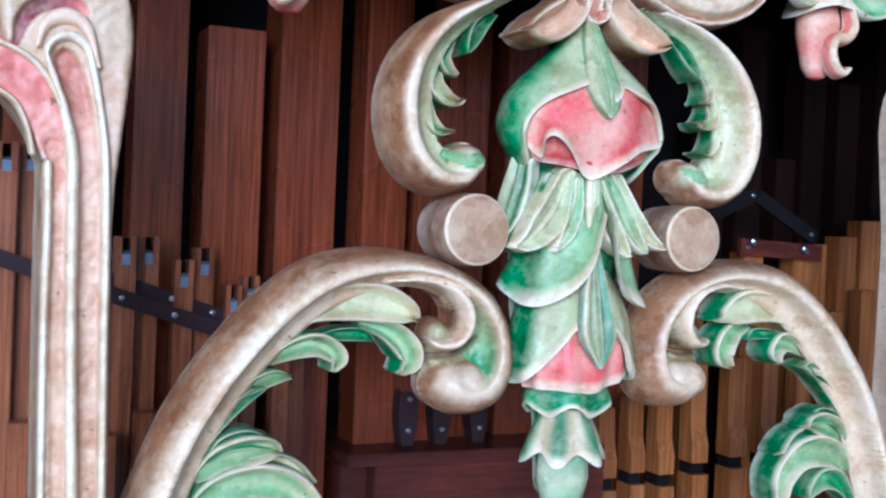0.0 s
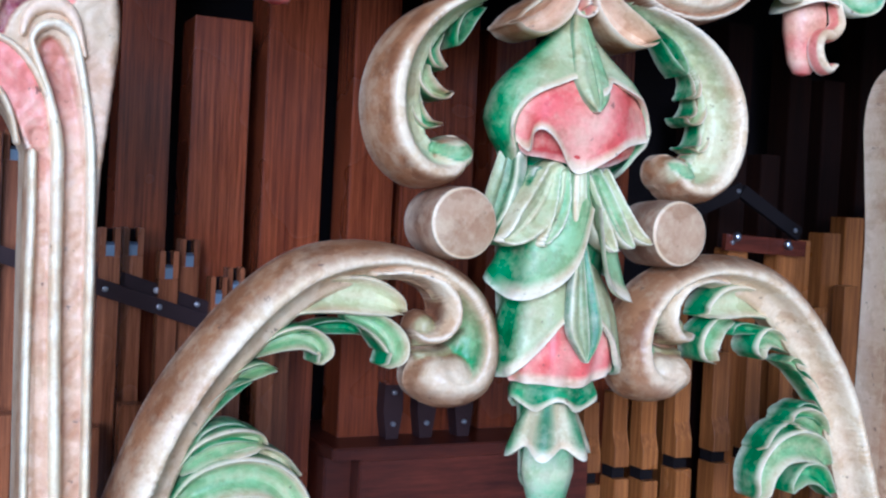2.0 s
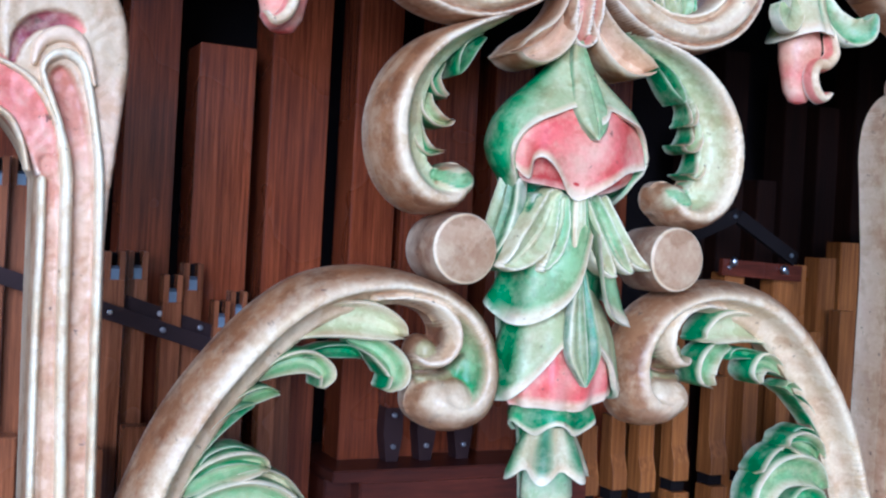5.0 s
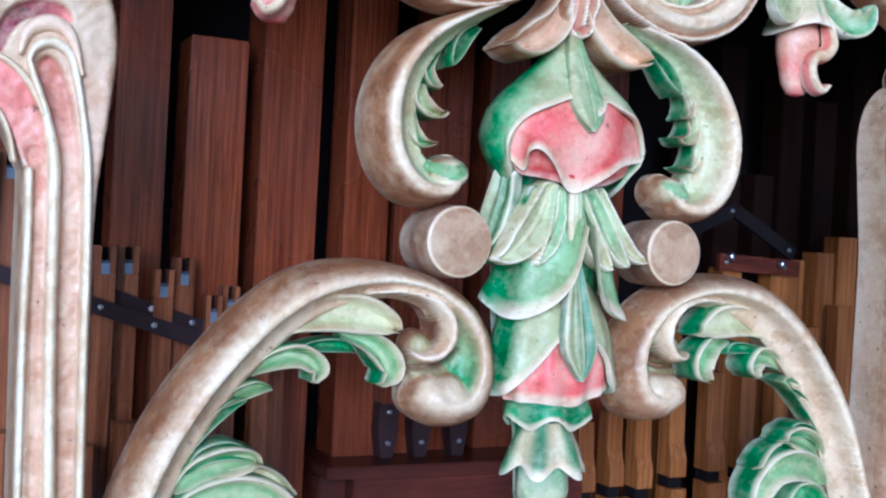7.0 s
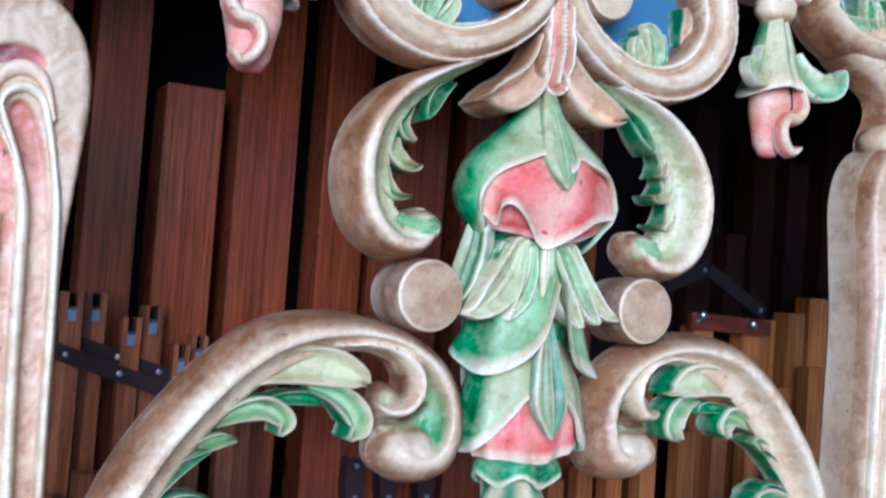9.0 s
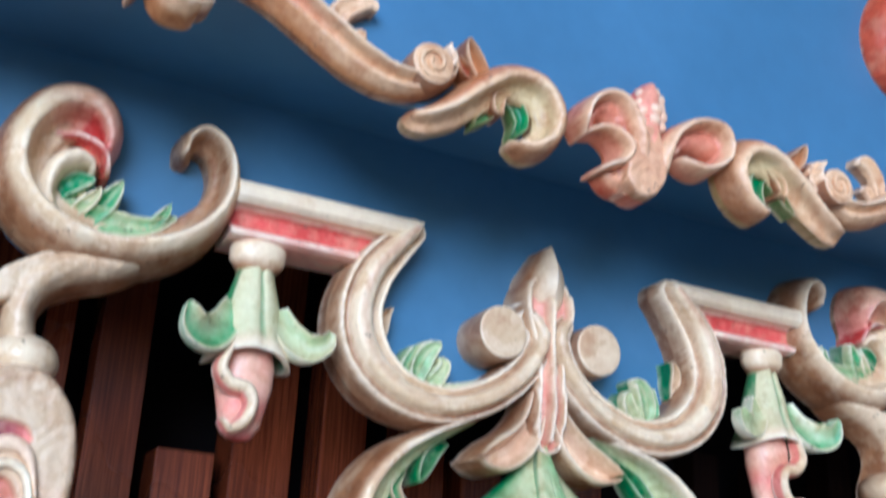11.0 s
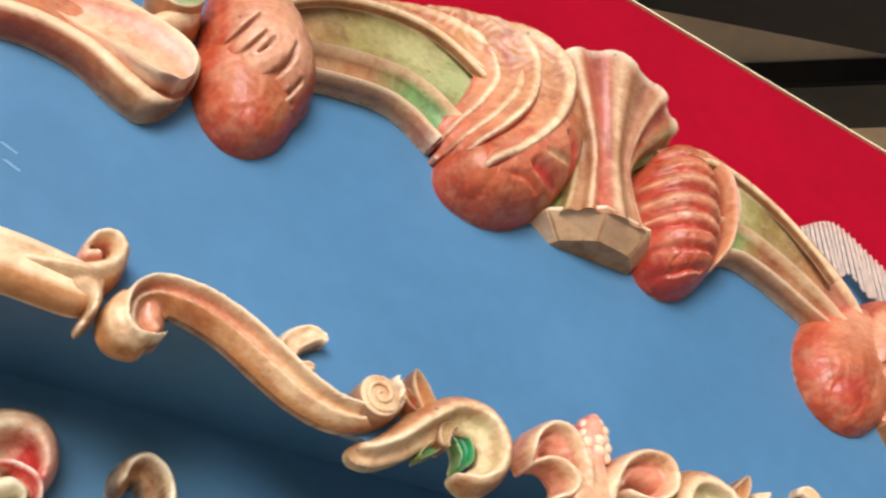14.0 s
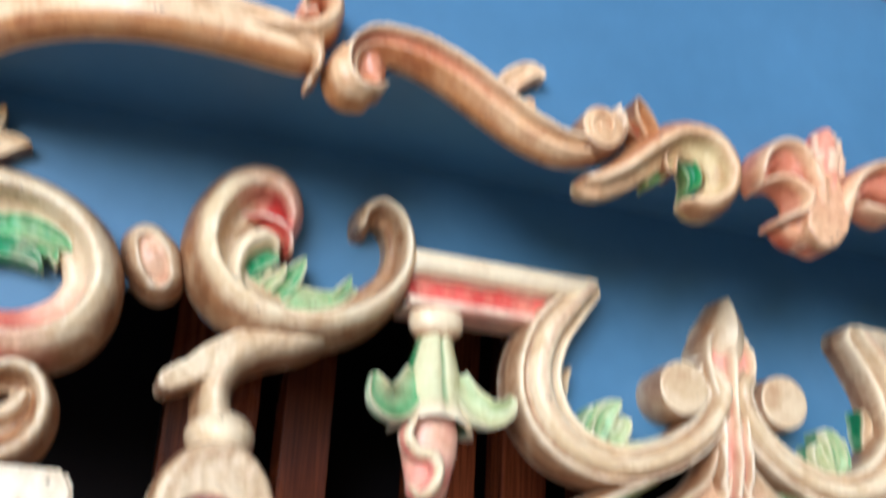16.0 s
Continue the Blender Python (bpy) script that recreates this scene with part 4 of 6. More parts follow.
def small_c_scroll(mx):
    t = thing("carved_c_scroll", "tan carved C-scroll with mint green leafy hollow", "carving", (mx * .28, 0, 1.65), "pair of C-scrolls")
    main = [(-0.202, 1.705, 0.024, 0.8), (-0.22, 1.685, 0.0297, 0.95), (-0.257, 1.688, 0.0376), (-0.288, 1.72, 0.0425), (-0.301, 1.77, 0.0428), (-0.297, 1.819, 0.0389), (-0.279, 1.862, 0.0327), (-0.246, 1.9, 0.0251), (-0.199, 1.932, 0.0162), (-0.148, 1.957, 0.0096, 0.8), (-0.112, 1.973, 0.0054, 0.6)]
    bulb = [(-0.215, 1.696, 0.0318), (-0.205, 1.7, 0.0315), (-0.2, 1.702, 0.03)]
    relief("scroll", [(main, CRES, .090, ((0, TAN, LIGHT, PALE, LIGHT), (.3, blend(TAN, BROWN, .15), CREAM, blend(PALE, CREAM, .55), blend(PALE, CREAM, .3)), (.7, TAN, CREAM, blend(PALE, CREAM, .3), PALE), (1, TAN, LIGHT, PALE, MINT))),
                      (bulb, DOME, .082, paint(TAN, blend(LIGHT, PALE, .35))),
                      ([(-0.236, 1.71, 0.0105), (-0.211, 1.701, 0.012), (-0.19, 1.71, 0.0083)], DOME, .004, paint(MINT, blend(MINT, PALE, .6)), "sink"),
                      ([(-0.246, 1.732, 0.0043), (-0.23, 1.726, 0.005), (-0.211, 1.734, 0.0034)], DOME, .03, paint(GREEN), "cut")], M_CARVE, t, base=0.0, mx=-mx, wall=blend(TAN, CREAM, .15))
    for c0, c1, rows in ((GREEN, blend(MINT, PALE, .4), [(-0.163, 1.931, 0.0053, 0.7), (-0.186, 1.911, 0.0122, 0.8), (-0.2, 1.891, 0.0121, 0.9), (-0.209, 1.874, 0.0073, 1), (-0.212, 1.865, 0.0016, 1)]), (MINT, LIGHT, [(-0.23, 1.884, 0.006, 0.6), (-0.244, 1.858, 0.0091, 0.75), (-0.241, 1.838, 0.0085, 0.9), (-0.231, 1.829, 0.0032, 1)]),
                         (PALE, LIGHT, [(-0.254, 1.834, 0.0085, 0.6), (-0.255, 1.811, 0.0135, 0.8), (-0.243, 1.794, 0.0117, 0.95), (-0.226, 1.789, 0.0065, 1), (-0.217, 1.794, 0.0018, 1)]), (MINT, LIGHT, [(-0.267, 1.79, 0.0071, 0.6), (-0.266, 1.763, 0.0111, 0.8), (-0.252, 1.745, 0.0079, 0.95), (-0.231, 1.745, 0.0015, 1)])):
        leaf("leaf_tooth", rows, c0, c1, t, -mx, .070)


def knob(mx):
    t = thing("carved_log_end", "round tan painted wooden log end between scrolls", "carving", (mx * .198, 0, 1.55), "pair of round knobs")
    bm = fresh()
    rod(bm, (mx * .198, .02, 1.598), (mx * .198, -.082, 1.6), .054, 36, blend(BROWN, TAN, .35), blend(TAN, CREAM, .7), .05)
    part("log", bm, M_CARVE, t)
    bm = fresh()
    rod(bm, (mx * .198, -.079, 1.6), (mx * .198, -.0835, 1.6), .0515, 36, LIGHT, blend(TAN, CREAM, .3), 0, .0025)
    part("face", bm, M_CARVE, t)


def arch_scroll(mx):
    t = thing("carved_arch_scroll", "large tan carved arch scroll with green acanthus leaves", "carving", (mx * .5, 0, 1.15), "pair of arch scrolls")
    k = -mx
    main = [(-0.675, 1.123, 0.0394), (-0.655, 1.183, 0.0398), (-0.616, 1.286, 0.04), (-0.58, 1.351, 0.0415), (-0.54, 1.406, 0.0412), (-0.494, 1.457, 0.0417), (-0.442, 1.5, 0.0404), (-0.393, 1.524, 0.0372), (-0.336, 1.536, 0.0313), (-0.277, 1.536, 0.0258), (-0.223, 1.52, 0.0264), (-0.179, 1.489, 0.0314), (-0.153, 1.447, 0.0349), (-0.149, 1.402, 0.04, 1.02), (-0.165, 1.367, 0.0451, 1.05), (-0.196, 1.357, 0.0421, 1.05), (-0.219, 1.366, 0.0395, 1.02)]
    curl = [(-0.328, 1.519, 0.004, 0.8), (-0.277, 1.523, 0.0085, 0.9), (-0.233, 1.513, 0.0139), (-0.205, 1.486, 0.0179, 1.05), (-0.201, 1.453, 0.0184, 1.05), (-0.218, 1.43, 0.0159, 1), (-0.242, 1.425, 0.0095, 0.9), (-0.254, 1.432, 0.005, 0.8)]
    relief("scroll", [(main, RIDGE, .088, ((0, blend(TAN, BROWN, .2), CREAM, LIGHT, LIGHT), (.3, TAN, CREAM, LIGHT, blend(TAN, CREAM, .6)), (.45, TAN, CREAM, LIGHT, WASH), (.62, blend(TAN, BROWN, .3), CREAM, WASH, WASH), (.72, TAN, CREAM, PALE, TAN), (.84, TAN, LIGHT, MINT, TAN), (.93, TAN, LIGHT, PALE, WASH), (1, WASH, LIGHT, LIGHT, LIGHT))),
                      ([(-0.234, 1.44, 0.0244), (-0.225, 1.405, 0.0367), (-0.199, 1.384, 0.0357)], DOME, .050, paint(blend(BROWN, TAN, .5), blend(PALE, TAN, .5))),
                      (curl, DOME, .082, ((0, TAN, LIGHT, LIGHT, LIGHT), (.5, BROWN, CREAM, CREAM, CREAM), (1, BROWN, LIGHT, LIGHT, LIGHT))),
                      ([(-0.192, 1.366, 0.0414), (-0.206, 1.363, 0.0436), (-0.221, 1.367, 0.0395)], DOME, .086, paint(TAN, LIGHT)),
                      ([(-0.267, 1.405, 0.0061), (-0.237, 1.408, 0.0072), (-0.202, 1.412, 0.0074), (-0.176, 1.434, 0.0053)], DOME, .030, paint(blend(BROWN, TAN, .3)), "cut")], M_CARVE, t, base=0.0, mx=k, wall=blend(BROWN, TAN, .8), label="cream and brown rubbed scroll")
    pale, mint = blend(PALE, CREAM, .35), blend(MINT, PALE, .55)
    cream = blend(PALE, CREAM, .75)
    leaves = ((pale, cream, [(-0.487, 1.44, 0.0068, 0.45), (-0.438, 1.474, 0.0199, 0.6), (-0.384, 1.487, 0.0284, 0.75), (-0.333, 1.486, 0.0298, 0.9), (-0.296, 1.475, 0.0197, 1), (-0.281, 1.465, 0.005, 1)]),
              (blend(GREEN, MINT, .6), MINT, [(-0.433, 1.435, 0.0041, 0.7), (-0.395, 1.44, 0.01, 0.7), (-0.361, 1.44, 0.0101, 0.75), (-0.344, 1.432, 0.0022, 0.8)]),
              (mint, cream, [(-0.356, 1.456, 0.0082, 0.6), (-0.32, 1.446, 0.0177, 0.8), (-0.294, 1.424, 0.0218, 0.95), (-0.288, 1.402, 0.0183, 1), (-0.301, 1.387, 0.0053, 1.02)]),
              (mint, cream, [(-0.493, 1.401, 0.0065, 0.5), (-0.456, 1.42, 0.0157, 0.7), (-0.424, 1.425, 0.0182, 0.85), (-0.401, 1.41, 0.0152, 1), (-0.407, 1.392, 0.0043, 1)]),
              (mint, PALE, [(-0.55, 1.347, 0.0047, 0.5), (-0.519, 1.367, 0.0105, 0.65), (-0.489, 1.381, 0.0108, 0.8), (-0.469, 1.382, 0.0025, 0.9)]),
              (blend(GREEN, MINT, .6), MINT, [(-0.582, 1.288, 0.005, 0.6), (-0.553, 1.327, 0.0088, 0.65), (-0.521, 1.356, 0.0078, 0.7), (-0.503, 1.365, 0.0025, 0.75)]),
              (blend(GREEN, MINT, .6), MINT, [(-0.579, 1.265, 0.0046, 0.6), (-0.555, 1.287, 0.0132, 0.7), (-0.523, 1.294, 0.0145, 0.75), (-0.492, 1.286, 0.0081, 0.8)]),
              (mint, cream, [(-0.593, 1.24, 0.0067, 0.6), (-0.563, 1.264, 0.0214, 0.8), (-0.525, 1.278, 0.0239, 0.92), (-0.494, 1.282, 0.016, 1), (-0.481, 1.276, 0.0036, 1)]),
              (pale, cream, [(-0.519, 1.261, 0.0067, 0.7), (-0.487, 1.264, 0.011, 0.8), (-0.457, 1.253, 0.0117, 0.9), (-0.432, 1.23, 0.0078, 0.95)]),
              (mint, cream, [(-0.604, 1.188, 0.0082, 0.6), (-0.565, 1.218, 0.026, 0.8), (-0.513, 1.232, 0.0309, 0.95), (-0.465, 1.223, 0.028, 1), (-0.434, 1.191, 0.0244, 1), (-0.427, 1.153, 0.015, 1)]),
              (MINT, PALE, [(-0.616, 1.134, 0.0081, 0.6), (-0.579, 1.17, 0.02, 0.7), (-0.537, 1.178, 0.0205, 0.8), (-0.507, 1.164, 0.0126, 0.9), (-0.497, 1.149, 0.0029, 0.9)]))
    for c0, c1, rows in leaves:
        leaf("acanthus_leaf", rows, c0, c1, t, k)


def post(mx):
    """Tall board with a domed top, pink sunk panel and cream lines; a half arch springs from its outer side."""
    t = thing("carved_post", "tall tan carved post with pink panel and cream lines", "post", (mx * .765, 0, .8), "pair of posts")
    k = -mx
    # crescent colour: dark rose paint with the arch edge's shading mixed in
    shaded_rose = (.22, .02, .05)
    white = (.92, .87, .74)
    shaft = [(-.7575, .82, .0455), (-.7595, 1.2, .0455), (-.764, 1.5, .0455), (-.7645, 1.62, .046), (-.762, 1.70, .051), (-.762, 1.77, .058), (-.780, 1.82, .081), (-.787, 1.855, .084), (-.788, 1.875, .074)]
    tan_face = blend(blend(ROSE, TAN, .5), CREAM, .66)
    strokes = [(shaft, FLAT, .110, ((0, WASH, blend(tan_face, CREAM, .3), CREAM, CREAM), (.45, WASH, tan_face, CREAM, CREAM), (.6, WASH, tan_face, CREAM, CREAM), (.72, TAN, blend(TAN, CREAM, .62), CREAM, CREAM), (1, TAN, blend(TAN, CREAM, .62), CREAM, CREAM))),
               ([(-0.939, 1.788, 0.0305), (-0.896, 1.791, 0.0313), (-0.864, 1.781, 0.0304), (-0.835, 1.757, 0.0286), (-0.812, 1.718, 0.023), (-0.8, 1.676, 0.0164)], FLAT, .113, ((0, TAN, blend(PINK, ROSE, .5), ROSE, ROSE), (.6, TAN, ROSE, ROSE, ROSE), (1, WASH, blend(ROSE, CREAM, .3), ROSE, ROSE))),
               ([(-0.74, 1.23, 0.015), (-0.749, 1.447, 0.0165), (-0.751, 1.576, 0.017), (-0.759, 1.662, 0.0178), (-0.768, 1.719, 0.0192), (-0.779, 1.76, 0.0207), (-0.787, 1.786, 0.0164), (-0.788, 1.797, 0.0082)], FLAT, .010, ((0, tan_face, tan_face, ROSE, ROSE), (.3, tan_face, tan_face, ROSE, ROSE), (.55, ROSE, blend(blend(ROSE, TAN, .35), CREAM, .25), ROSE, ROSE), (.8, ROSE, blend(ROSE, TAN, .5), ROSE, ROSE), (1, RUST, blend(blend(ROSE, TAN, .5), RUST, .35), ROSE, ROSE)), "sink"),
               ([(-0.78, 1.232, 0.008), (-0.787, 1.447, 0.01), (-0.789, 1.575, 0.011), (-0.792, 1.639, 0.0106), (-0.799, 1.681, 0.0108)], FLAT, .006, ((0, tan_face, tan_face, ROSE, ROSE), (.4, tan_face, tan_face, ROSE, ROSE), (1, ROSE, blend(ROSE, CREAM, .3), ROSE, ROSE)), "sink"),
               ([(-0.846, 1.806, 0.0056), (-0.84, 1.831, 0.0098), (-0.825, 1.852, 0.0119), (-0.8, 1.862, 0.0125), (-0.777, 1.86, 0.0101), (-0.766, 1.852, 0.0051)], FLAT, .010, ((0, shaded_rose, shaded_rose, shaded_rose, shaded_rose), (.6, shaded_rose, shaded_rose, shaded_rose, shaded_rose), (1, ROSE, ROSE, shaded_rose, shaded_rose)), "sink")]
    relief("shaft", strokes, M_CARVE, t, mx=k, wall=blend(TAN, CREAM, .5), label="tall flat post face with pink panels between cream lines", soft=.002)
    for rows, c, h in (([(-0.761, 1.217, 0.0085), (-0.77, 1.447, 0.008), (-0.773, 1.59, 0.008), (-0.776, 1.675, 0.0081), (-0.787, 1.727, 0.0063), (-0.799, 1.762, 0.0056), (-0.807, 1.784, 0.0049), (-0.81, 1.796, 0.0045), (-0.806, 1.808, 0.0054), (-0.797, 1.816, 0.0065), (-0.785, 1.82, 0.0075), (-0.772, 1.816, 0.0079), (-0.76, 1.802, 0.0067), (-0.75, 1.763, 0.0059), (-0.741, 1.714, 0.0057), (-0.735, 1.664, 0.0065), (-0.731, 1.556, 0.0065), (-0.729, 1.411, 0.0065), (-0.725, 1.214, 0.0065)], white, .020),
                       ([(-0.798, 1.219, 0.005), (-0.802, 1.447, 0.0055), (-0.802, 1.574, 0.0055), (-0.804, 1.659, 0.0055)], white, .014), ([(-0.94, 1.81, 0.0055), (-0.897, 1.813, 0.0046), (-0.858, 1.801, 0.0047), (-0.829, 1.787, 0.0054), (-0.807, 1.763, 0.0054), (-0.791, 1.731, 0.0047)], CREAM, .020),
                       ([(-0.938, 1.758, 0.005), (-0.895, 1.758, 0.0046), (-0.861, 1.744, 0.0045), (-0.843, 1.73, 0.0046), (-0.83, 1.703, 0.0043), (-0.823, 1.672, 0.0046)], CREAM, .020),
                       ([(-0.821, 1.805, 0.0046), (-0.816, 1.825, 0.0078), (-0.803, 1.839, 0.0101), (-0.786, 1.844, 0.0116), (-0.768, 1.837, 0.0099), (-0.757, 1.817, 0.0067), (-0.748, 1.785, 0.0038)], blend(CREAM, ROSE, .18), .018)):
        bead(rows, h * .8, -.086, c, t, k)
    # neck and ring above
    relief("neck", [([(-.786, 1.955, .034), (-.798, 1.992, .030), (-.800, 2.03, .028), (-.784, 2.068, .031), (-.745, 2.096, .034), (-.69, 2.110, .028), (-.635, 2.130, .012)], DOME, .080, ((0, TAN, LIGHT, CREAM, CREAM), (1, TAN, LIGHT, TAN, TAN))),
                    ([(-.866, 2.024, .015), (-.850, 2.034, .018), (-.834, 2.043, .019), (-.812, 2.060, .024), (-.775, 2.085, .024)], FLAT, .074, paint(TAN, LIGHT))], M_CARVE, t, base=.015, mx=k, wall=TAN)
    bm = fresh()
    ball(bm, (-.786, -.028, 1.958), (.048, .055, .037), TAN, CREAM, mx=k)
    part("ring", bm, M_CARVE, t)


def side_scroll(mx):
    t = thing("carved_side_scroll", "tan carved scroll with red back and green leaves", "carving", (mx * .72, 0, 2.1), "pair of upper side scrolls")
    k = -mx
    main = [(-0.616, 2.294, 0.0126, 0.8), (-0.612, 2.316, 0.0156, 0.9), (-0.59, 2.327, 0.0193, 0.95), (-0.563, 2.304, 0.0208), (-0.551, 2.263, 0.0226), (-0.56, 2.216, 0.0267), (-0.595, 2.172, 0.0328), (-0.644, 2.145, 0.0364), (-0.701, 2.133, 0.038), (-0.76, 2.144, 0.0418), (-0.807, 2.174, 0.0424), (-0.832, 2.218, 0.0404), (-0.828, 2.269, 0.0413), (-0.797, 2.315, 0.0439), (-0.757, 2.321, 0.0444), (-0.732, 2.295, 0.03, 0.95), (-0.727, 2.263, 0.0133, 0.8)]
    relief("scroll", [(main, RIDGE, .100, ((0, BROWN, LIGHT, TAN, LIGHT), (.3, TAN, CREAM, TAN, LIGHT), (.55, TAN, CREAM, LIGHT, LIGHT), (.78, TAN, CREAM, LIGHT, CREAM), (.9, blend(TAN, ROSE, .3), blend(ROSE, CREAM, .5), RED, blend(ROSE, CREAM, .6)), (1, ROSE, ROSE, RED, ROSE))),
                      ([(-0.775, 2.162, 0.0068, 0.7), (-0.794, 2.193, 0.0144, 0.9), (-0.788, 2.229, 0.0202), (-0.764, 2.249, 0.0209), (-0.744, 2.246, 0.0121, 0.9), (-0.739, 2.234, 0.0049, 0.8)], DOME, .080, paint(TAN, CREAM)),
                      ([(-0.794, 2.279, 0.004, 0.8), (-0.761, 2.278, 0.0089, 0.95), (-0.73, 2.261, 0.0127), (-0.721, 2.237, 0.0078, 0.9)], DOME, .084, paint(RED))], M_CARVE, t, base=.01, mx=k, wall=blend(BROWN, TAN, .7))
    pale = blend(PALE, CREAM, .3)
    frond("leaf", ((GREEN, MINT, [(-0.791, 2.171, 0.0067, 0.6), (-0.78, 2.198, 0.0143, 0.7), (-0.759, 2.218, 0.0168, 0.75), (-0.739, 2.225, 0.0067, 0.8)]), (blend(MINT, PALE, .5), pale, [(-0.786, 2.181, 0.0082, 0.6), (-0.747, 2.172, 0.0238, 0.75), (-0.698, 2.168, 0.0235, 0.8), (-0.652, 2.174, 0.0159, 0.8), (-0.619, 2.193, 0.006, 0.8)]),
                         (MINT, pale, [(-0.732, 2.166, 0.0112, 0.7), (-0.717, 2.191, 0.0179, 0.85), (-0.706, 2.212, 0.013, 0.95), (-0.697, 2.229, 0.0027, 1)]), (pale, CREAM, [(-0.757, 2.172, 0.0096, 0.7), (-0.741, 2.189, 0.0131, 0.85), (-0.731, 2.201, 0.0086, 0.95), (-0.726, 2.214, 0.0022, 0.95)]),
                         (MINT, pale, [(-0.65, 2.176, 0.0081, 0.7), (-0.636, 2.192, 0.0108, 0.85), (-0.626, 2.213, 0.0022, 0.95)])), t, k, .066, 0.0, label="green carved leaf with pale lobed edge")


def outer_scroll(mx):
    t = thing("carved_outer_scroll", "tan carved scroll with red hollow and green leaf", "carving", (mx * 1.05, 0, 2.03), "pair of outer scrolls")
    k = -mx
    main = [(-1.247, 2.2, 0.0391), (-1.206, 2.237, 0.0405), (-1.152, 2.25, 0.0398), (-1.094, 2.25, 0.0382), (-1.038, 2.23, 0.0385), (-0.997, 2.193, 0.041), (-0.981, 2.14, 0.0416), (-1, 2.088, 0.046), (-1.046, 2.058, 0.0446), (-1.1, 2.053, 0.039), (-1.145, 2.071, 0.029)]
    relief("scroll", [(main, RIDGE, .100, ((0, TAN, CREAM, LIGHT, LIGHT), (.55, TAN, CREAM, LIGHT, CREAM), (.75, TAN, LIGHT, blend(ROSE, CREAM, .4), LIGHT), (.9, ROSE, blend(ROSE, CREAM, .3), RED, blend(ROSE, CREAM, .5)), (1, RED, ROSE, RED, ROSE)))], M_CARVE, t, base=.01, mx=k, wall=blend(BROWN, TAN, .7), res=.004)
    frond("leaf", ((MINT, PALE, [(-1.168, 2.191, 0.0111, 0.6), (-1.121, 2.207, 0.0194, 0.75), (-1.079, 2.21, 0.021, 0.85), (-1.04, 2.198, 0.0172, 0.9), (-1.019, 2.186, 0.0045, 0.9)]), (GREEN, MINT, [(-1.148, 2.163, 0.0112, 0.6), (-1.109, 2.178, 0.0172, 0.75), (-1.072, 2.172, 0.0139, 0.85), (-1.052, 2.157, 0.0027, 0.9)]), (MINT, PALE, [(-1.067, 2.185, 0.0081, 0.7), (-1.043, 2.182, 0.0094, 0.8), (-1.035, 2.165, 0.0029, 0.9)])), t, k, .066, 0.0)
    t2 = thing("carved_egg", "small cream carved oval bead between scrolls", "carving", (mx * .91, 0, 2.14), "pair of oval beads")
    relief("bead", [([(-0.92, 2.221, 0.0382, 0.9), (-0.908, 2.201, 0.0454), (-0.896, 2.181, 0.038, 0.9)], DOME, .075, paint(TAN, LIGHT)), ([(-0.921, 2.217, 0.014), (-0.909, 2.195, 0.0202), (-0.898, 2.174, 0.0153)], DOME, .014, paint(blend(ROSE, LIGHT, .7), blend(ROSE, LIGHT, .7)), "sink")], M_CARVE, t2, mx=k, wall=TAN)
    t3 = thing("carved_leaf_spray", "small cream carved leaf on blue board", "carving", (mx * 1.13, 0, 2.28), "pair of leaf sprays")
    for rows in ([(-1.20, 2.31, .02), (-1.15, 2.325, .024), (-1.115, 2.335, .012), (-1.098, 2.336, .002)], [(-1.19, 2.34, .016), (-1.155, 2.36, .018), (-1.14, 2.385, .003)]):
        leaf("leaf", rows, LIGHT, CREAM, t3, k, .04, 0.0, TAN)
    t4 = thing("carved_lower_scroll", "cream carved scroll standing on a moulded block", "carving", (mx * 1.05, 0, 1.85), "pair of lower scrolls")
    relief("scroll", [([(-1.137, 1.899, 0.0211), (-1.084, 1.899, 0.0271), (-1.04, 1.92, 0.0304), (-1.023, 1.962, 0.0282), (-1.037, 1.999, 0.0238), (-1.067, 2.007, 0.0213), (-1.095, 1.991, 0.0132)][::-1], CRES, .095, paint(TAN, LIGHT, TAN, LIGHT)), ([(-1.073, 1.948, 0.0175), (-1.052, 1.964, 0.0187), (-1.042, 1.981, 0.0129)], DOME, .07, paint(TAN, LIGHT))], M_CARVE, t4, base=.01, mx=k, wall=TAN)
    bm = fresh()
    slab(bm, [(-1.16, 1.83), (-.965, 1.83), (-.96, 1.86), (-.975, 1.885), (-1.16, 1.885)], -.09, .02, blend(TAN, CREAM, .6), mx=k)
    bmesh.ops.bevel(bm, geom=[e for e in bm.edges if len(e.link_faces) == 2 and e.calc_face_angle(0) > .4], offset=.006, segments=2, affect="EDGES")
    part("block", bm, M_CARVE, t4)


